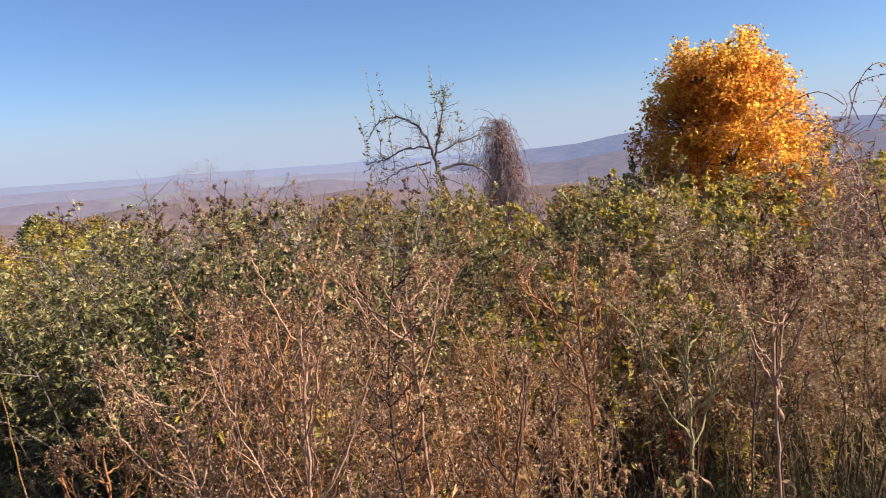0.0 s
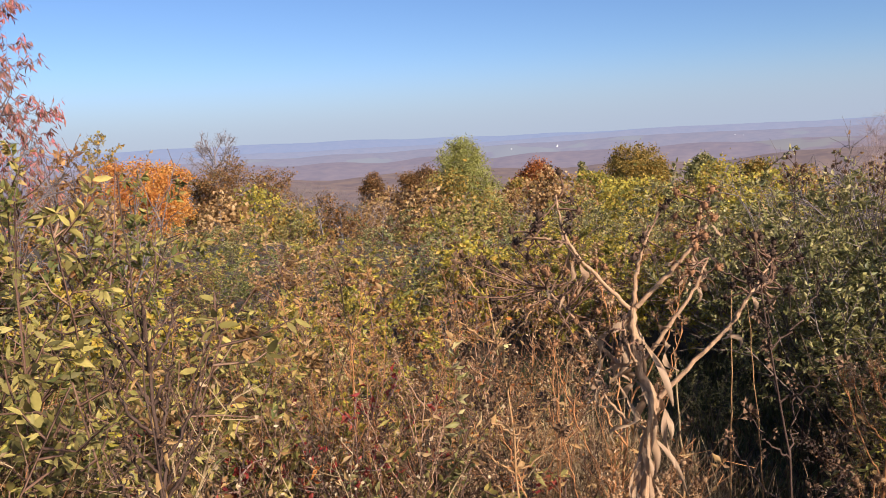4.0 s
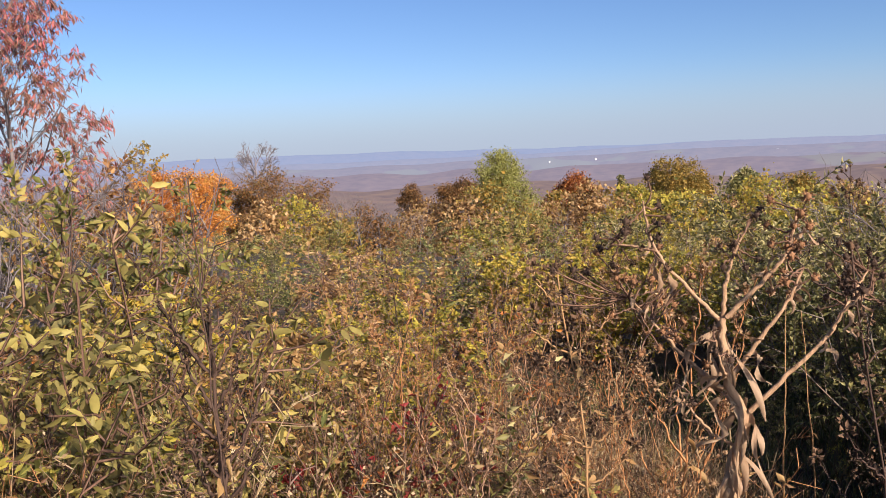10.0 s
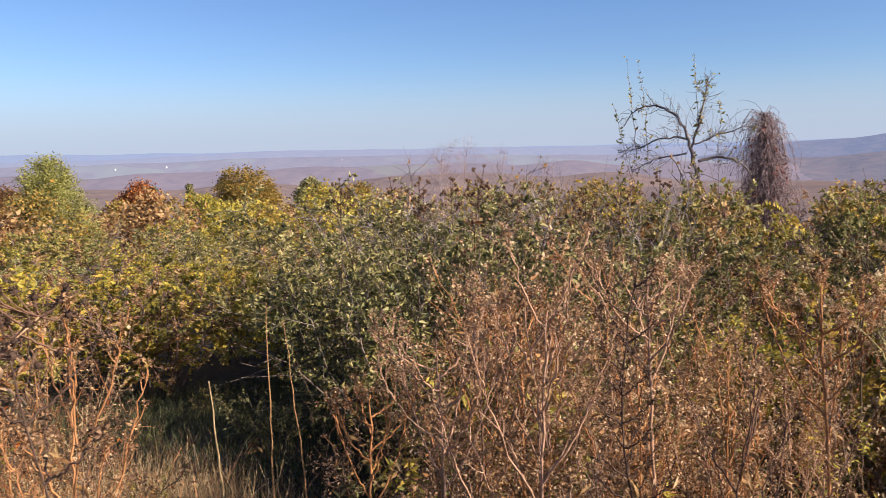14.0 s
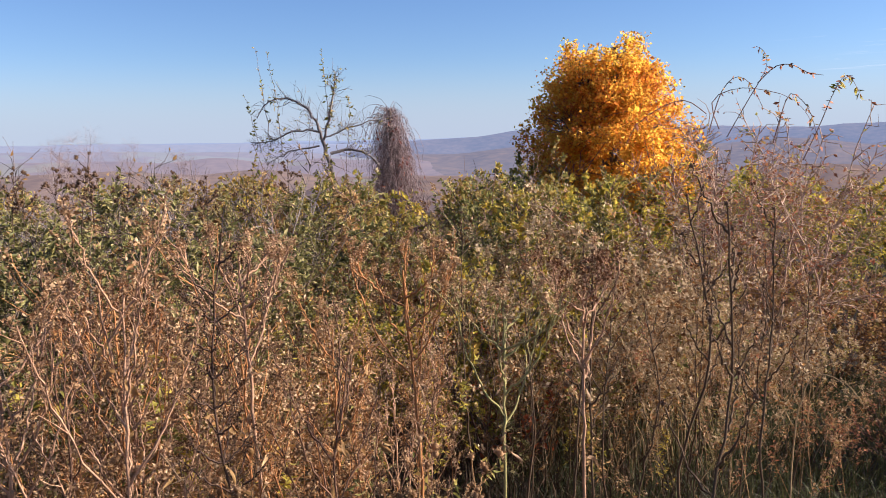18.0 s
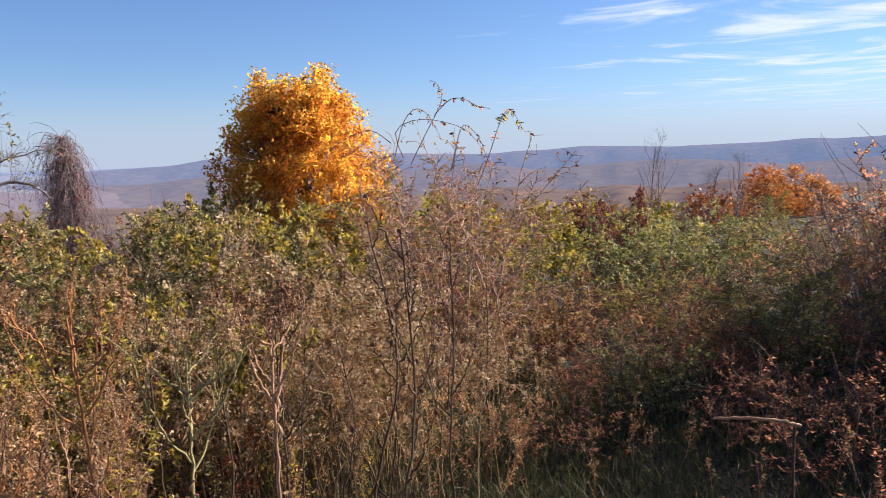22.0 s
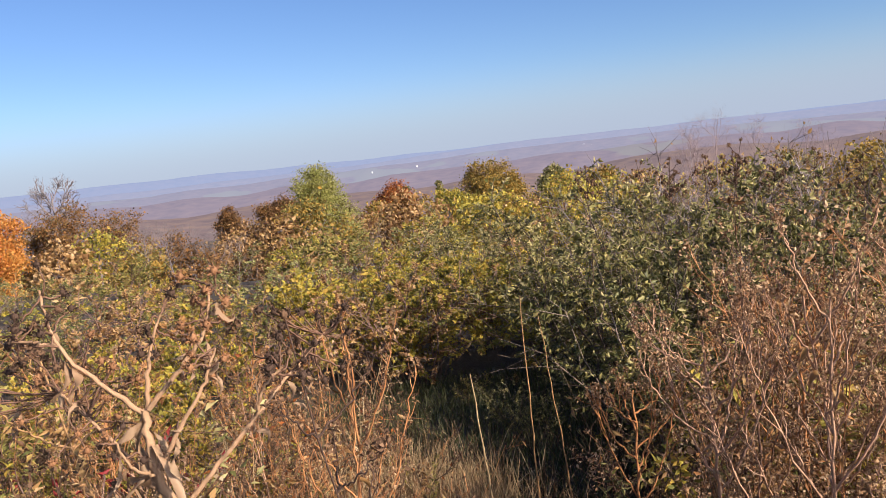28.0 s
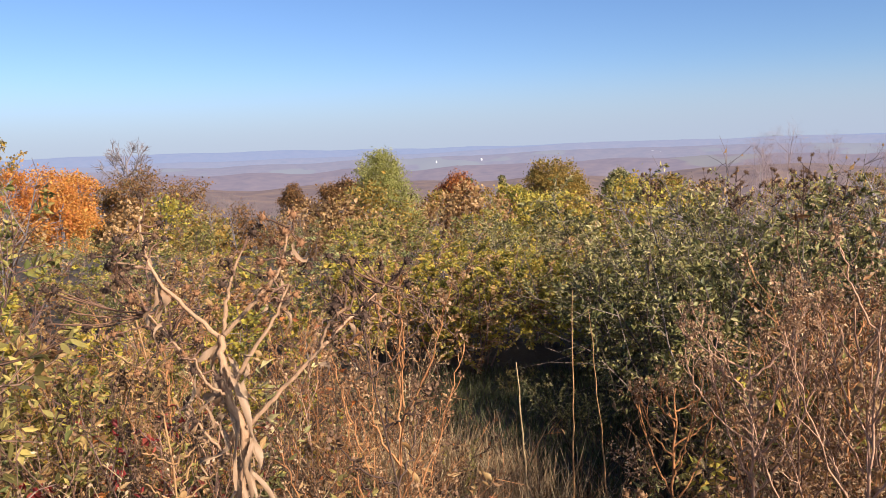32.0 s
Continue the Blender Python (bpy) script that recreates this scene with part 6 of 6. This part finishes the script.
def near_plants():
    # stout dead weeds that stand singly before the green shrubs
    for x, y, fork, top, m, hm, n, sp, ln, lb in (
            (1.66, 1.73, 1.02, 1.37, M_PINKSTEM, M_TANFLUFF, 9, 0.17, (-0.05, 0.02), "stout pinkish dead weed, forked, with button heads"),
            (1.18, 2.01, 0.80, 1.22, M_PINKSTEM, M_TANFLUFF, 10, 0.20, (-0.06, 0.0), "stout pale dead weed with rusty button heads"),
            (1.93, 1.16, 0.90, 1.24, M_GREENSTEM, M_TANFLUFF, 9, 0.17, (0.02, 0.02), "yellow-green stemmed weed with spreading branches"),
            (2.10, 1.02, 0.96, 1.30, M_PINKSTEM, M_RUSTHEAD, 8, 0.13, (0.02, 0.03), "pinkish dead weed with bunched rusty heads"),
            (1.93, 1.37, 0.95, 1.33, M_ORANGESTEM, M_TANFLUFF, 8, 0.16, (-0.10, 0.03), "leaning orange-brown dead weed with plumed top"),
            (1.05, 2.35, 0.62, 0.98, M_ORANGESTEM, M_TANFLUFF, 9, 0.18, (0.03, 0.0), "reddish dead weed with tan button heads"),
            (1.62, 2.30, 0.74, 1.16, M_ORANGESTEM, M_RUSTHEAD, 9, 0.19, (0.0, 0.04), "reddish dead weed with bunched rusty heads")):
        candelabra_weed(lb, x, y, fork, top, m, hm, n, sp, lean=ln)
    # an arching bleached blade over the shaded grass
    z0 = float(height(3.0, 0.62))
    e = empty("grass_stalk", pose(3.0, 0.62, z0), "bleached grass stalk arching over the shaded grass", "grass")
    rod("stem", [(0.02, 0.12, -0.02), (0.01, 0.10, 0.66 - z0), (0.0, 0.07, 0.81 - z0), (0.0, 0.02, 0.85 - z0), (0.0, -0.05, 0.83 - z0), (0.01, -0.10, 0.76 - z0)], 0.0026, 0.0014, M_STRAW, e)
    # dark forked plant among the pale leaves
    tall_weed("dead_weed", "dark brown forked dead weed with seed heads", -0.73, 1.61, 1.40, M_DARKSTEM, M_SEED, 26, 0.15, 0.0085, 2, M_DEADLEAF, 30, (-0.02, 0.0), 0.007, 0.5, lift=1.8, sprigs=7)
    tall_weed("dead_weed", "slim dead weed with a forked seed top", -0.71, 1.49, 1.64, M_DARKSTEM, M_SEED, 6, 0.10, 0.003, 1, None, 0, (-0.02, 0.0), 0.005, 0.86, lift=1.4)
    # dark round heads hanging before the hollow
    tall_weed("dead_weed", "dry weed with round dark seed heads", 0.16, 1.12, 1.54, M_DARKSTEM, M_SEED, 10, 0.16, 0.0028, 2, None, 0, (-0.03, -0.03), 0.0085, 0.78, sprigs=2)
    tall_weed("dead_weed", "brown dry weed with clustered seed heads", -0.19, 1.30, 1.50, M_DRYSTEM, M_SEED, 15, 0.14, 0.0035, 2, M_DEADLEAF, 10, (0.02, 0.0), 0.0095, 0.74, sprigs=4)
    tall_weed("dead_weed", "tall dark weed with a bushy top of fine seed heads", 1.42, 1.59, 1.40, M_DARKSTEM, M_SEED, 24, 0.14, 0.005, 2, M_DEADLEAF, 8, (0.03, 0.02), 0.008, 0.62, sprigs=5)
    # tan flower heads low down
    for x, y, t in ((1.66, 1.22, 0.93), (1.60, -0.26, 1.10), (1.57, -0.38, 1.08), (1.50, -0.52, 1.12), (1.62, -0.50, 1.06), (1.36, -0.31, 1.33), (1.44, -0.36, 1.30), (0.22, 2.0, 0.86), (0.36, 2.05, 0.84), (1.78, 1.16, 0.86)):
        tall_weed("dry_flower", "dry weed with round tan flower heads", x, y, t, M_DRYSTEM, M_TANFLUFF, 6, 0.12, 0.003, 2, None, 0, (0.02, 0.02), 0.0125, 0.72, "dry flowers", 1.2, 2)
    for az, d, el in ((22, 2.15, -22), (24, 2.0, -23), (27, 2.1, -21), (31, 2.0, -22), (36, 2.2, -19), (41, 2.05, -21), (46, 2.2, -20), (52, 2.1, -22), (9, 2.1, -23)):
        x, y = polar(az, d)
        tall_weed("dry_flower", "dry weed with round tan button heads", x, y, crown(d, el), M_ORANGESTEM, M_TANFLUFF, 8, 0.13, 0.003, 1, None, 0, (0.03, 0.02), 0.0125, 0.68, "dry flowers", 1.3, 4)
    # bare grass stalks at the hollow
    for x, y, z1, lx, r, m, lb in ((0.99, 3.80, 0.65, -0.06, 0.0085, M_STRAW, "single thick pale grass stalk"), (1.20, 3.80, 0.98, 0.01, 0.0055, M_DRYSTEM, "thin upright reddish dry stalk"), (1.42, 3.9, 0.86, -0.10, 0.005, M_DRYSTEM, "thin leaning reddish dry stalk")):
        z0 = float(height(x, y))
        e = empty("grass_stalk", pose(x, y, z0), lb + " beside the hollow", "grass")
        rod("stem", [(0, 0, -0.03), (lx * 0.4, 0, (z1 - z0) * 0.5), (lx, 0, z1 - z0)], r, r * 0.3, m, e, wob=0.003)
    # fallen stick on the shaded slope
    z0 = float(height(1.95, -0.12))
    e = empty("fallen_stick", pose(1.95, -0.12, z0), "bleached stick caught in the shaded brambles", "stick")
    rod("stem", [(0.10, 0.02, -0.02), (0.06, -0.03, 0.5 - z0), (0.0, -0.02, 1.09 - z0)], 0.0032, 0.0026, M_DARKSTEM, e, "thin dark upright stem")
    rod("stick", [(0.0, -0.03, 1.086 - z0), (-0.008, 0.0, 1.096 - z0), (-0.012, 0.05, 1.10 - z0), (-0.006, 0.13, 1.094 - z0)], 0.0040, 0.0028, M_PALESTEM, e, wob=0.001)
    # the branching rust weeds before the green shrubs, built singly
    pats = []
    for i in range(7):
        pats.append(tall_weed("dry_weed", "branching rust-brown dry weed with seed heads", 0, 0, float(height(0, 0)) + 1.0, (M_ORANGESTEM, M_WEEDSTEM, M_PINKSTEM)[i % 3], M_TANFLUFF, 13, 0.20, 0.0042, 1, M_DEADLEAF, 10, (rng.normal() * 0.06, rng.normal() * 0.06), 0.0085, 0.32, "dry weeds", 2.2, 10))
    spots = [(24.5, 3.0), (31, 2.4), (37, 2.3), (43, 2.5), (50, 2.2), (34, 2.1), (47, 2.7)] + spot(26, 54, 2.3, 4.2, 0.5, 600)[:24] + spot(-16, 10, 2.2, 4.0, 0.5, 300)[:14]
    for i, (az, d) in enumerate(spots):
        x, y = polar(az, d)
        z = float(height(x, y))
        t = 1.65 + d * math.tan(radians(float(cap(az, d)) + rng.uniform(-5, 1.5)))
        s = max(0.45, t - z)
        m = pose(x, y, z, 0, 0, float(rng.uniform(0, 360))) @ Matrix.Diagonal((s, s, s, 1))
        if i < len(pats):
            pats[i].matrix_basis = m
        else:
            src = pats[i % len(pats)]
            copy_thing(src, m @ Matrix.Diagonal([1 / v for v in src.scale] + [1]))
    # dark seed clusters standing over the green shrubs
    pats = [tall_weed("dark_seed_stalk", "dark seed cluster on a thin dead stalk", 0, 0, float(height(0, 0)) + 2.0, M_DARKSTEM, M_SEED, 10, 0.16, 0.005, 2, None, 0, (rng.normal() * 0.08, rng.normal() * 0.08), 0.014, 0.88, "dark seed stalks", 0.9, 2) for _ in range(4)]
    where = [(23.3, 5.5, 1.49), (31.5, 5.3, 1.56), (30.6, 5.8, 1.46)] + [(a, q, 1.65 + q * math.tan(radians(rng.uniform(-3.4, -1.4)))) for a, q in spot(26, 46, 5.2, 7.5, 0.5, 300)[:9]]
    for i, (az, d, t) in enumerate(where):
        x, y = polar(az, d)
        z = float(height(x, y))
        s = (t - z) / 2.0
        m = pose(x, y, z, 0, 0, float(rng.uniform(0, 360))) @ Matrix.Diagonal((s, s, s, 1))
        if i < len(pats):
            pats[i].matrix_basis = m
        else:
            src = pats[i % len(pats)]
            copy_thing(src, m @ Matrix.Diagonal([1 / v for v in src.scale] + [1]))
    # tall dark stalks before the maple
    pats = [tall_weed("tall_stalk", "tall thin brown dead weed stalk", 0, 0, float(height(0, 0)) + 1.0, M_SHADESTEM, M_SEED, 9, 0.10, 0.0038, 1, None, 0, (rng.normal() * 0.05, rng.normal() * 0.05), 0.006, 0.6, "tall stalks", 1.8) for _ in range(5)]
    for i, (az, d) in enumerate([(69.5, 2.12), (62.5, 3.03), (64.8, 3.19), (67.0, 2.9), (71.5, 2.7), (73.6, 3.1), (66.0, 2.5), (60.6, 3.3)] + spot(54, 78, 3.6, 5.2, 0.26, 500)[:16]):
        x, y = polar(az, d)
        z = float(height(x, y))
        s = max(0.7, 1.65 + d * math.tan(radians(rng.uniform(-14, -4.5))) - z)
        m = pose(x, y, z, 0, 0, float(rng.uniform(0, 360))) @ Matrix.Diagonal((s, s, s, 1))
        if i < len(pats):
            pats[i].matrix_basis = m
        else:
            src = pats[i % len(pats)]
            copy_thing(src, m @ Matrix.Diagonal([1 / v for v in src.scale] + [1]))
    # pale leaning stems low in the meadow
    for i in range(16):
        az, d = rng.uniform(-17, -3), rng.uniform(2.3, 3.4)
        x, y = polar(az, d)
        z = float(height(x, y))
        e = empty("leaning_stem", pose(x, y, z), "pale leaning dry stem in the meadow", "weed", "leaning stems")
        a, ln = rng.uniform(-0.8, 0.8), rng.uniform(0.7, 1.0)
        p, q = rod("stem", [(0, 0, -0.02), (math.sin(a) * ln * 0.4, 0.05, ln * 0.5), (math.sin(a) * ln * 0.9, 0.05, ln * 0.9)], 0.0045, 0.0018, M_STRAW, e, wob=0.003)
        g = Geo()
        leafy(g, q[None], 6, 0.05, 0.4, 0.5, 0.4)
        part("leafage", g, M_PALE, e, kind="stuff")


reseed(22)
near_plants()


def leafy_clump():
    """The pale-leaved sapling that tops the bramble rise."""
    for az, d, top, W in ((107.9, 8.2, 2.36, 0.4), (111.5, 8.4, 2.3, 0.45), (116.5, 8.8, 2.4, 0.5)):
        tree("leafy_sapling", "sapling with tan leaves on the rise", az, d, top, W, 0.7, 34, 26, 0.045, (M_TWIG, M_TANLEAF), "round", 0.02, 8, 0.6, group="leafy saplings", clump=0.14)


reseed(23)
leafy_clump()

for az, d, el, w in ((10.6, 3300, -0.86, 26), (9.3, 3350, -0.92, 20), (7.4, 3300, -0.93, 20), (22.4, 3350, -0.72, 30), (22.9, 3350, -0.74, 16), (24.7, 3360, -0.9, 22), (26.4, 3360, -0.78, 16)):
    farmhouse(az, d, el, w * 0.25, "tiny white farmhouse far off in the valley")


def crimson_creeper():
    """Low crimson-leaved creepers among the weeds."""
    for az, d in ((-15.0, 3.2), (-13.2, 3.05), (-11.4, 3.0), (-9.5, 3.4), (-7.5, 2.9), (1.6, 2.5), (4.2, 2.7), (58.0, 5.0), (59.5, 4.9)):
        x, y = polar(az, d)
        z = float(height(x, y))
        e = empty("crimson_creeper", pose(x, y, z), "low creeper with crimson autumn leaves", "shrub", "crimson creepers")
        gs, gl = shrub_parts(H=1.05 if az < -5 else 0.8 if az < 50 else 1.1, W=0.35, stems=6, twigs=50, leaves=260, size=0.032, ratio=0.5)
        part("stem_tangle", gs, M_TWIG, e, kind="stuff")
        part("foliage", gl, M_CRIMSON if az < 50 else M_SCARLET, e, kind="stuff")


reseed(24)
crimson_creeper()
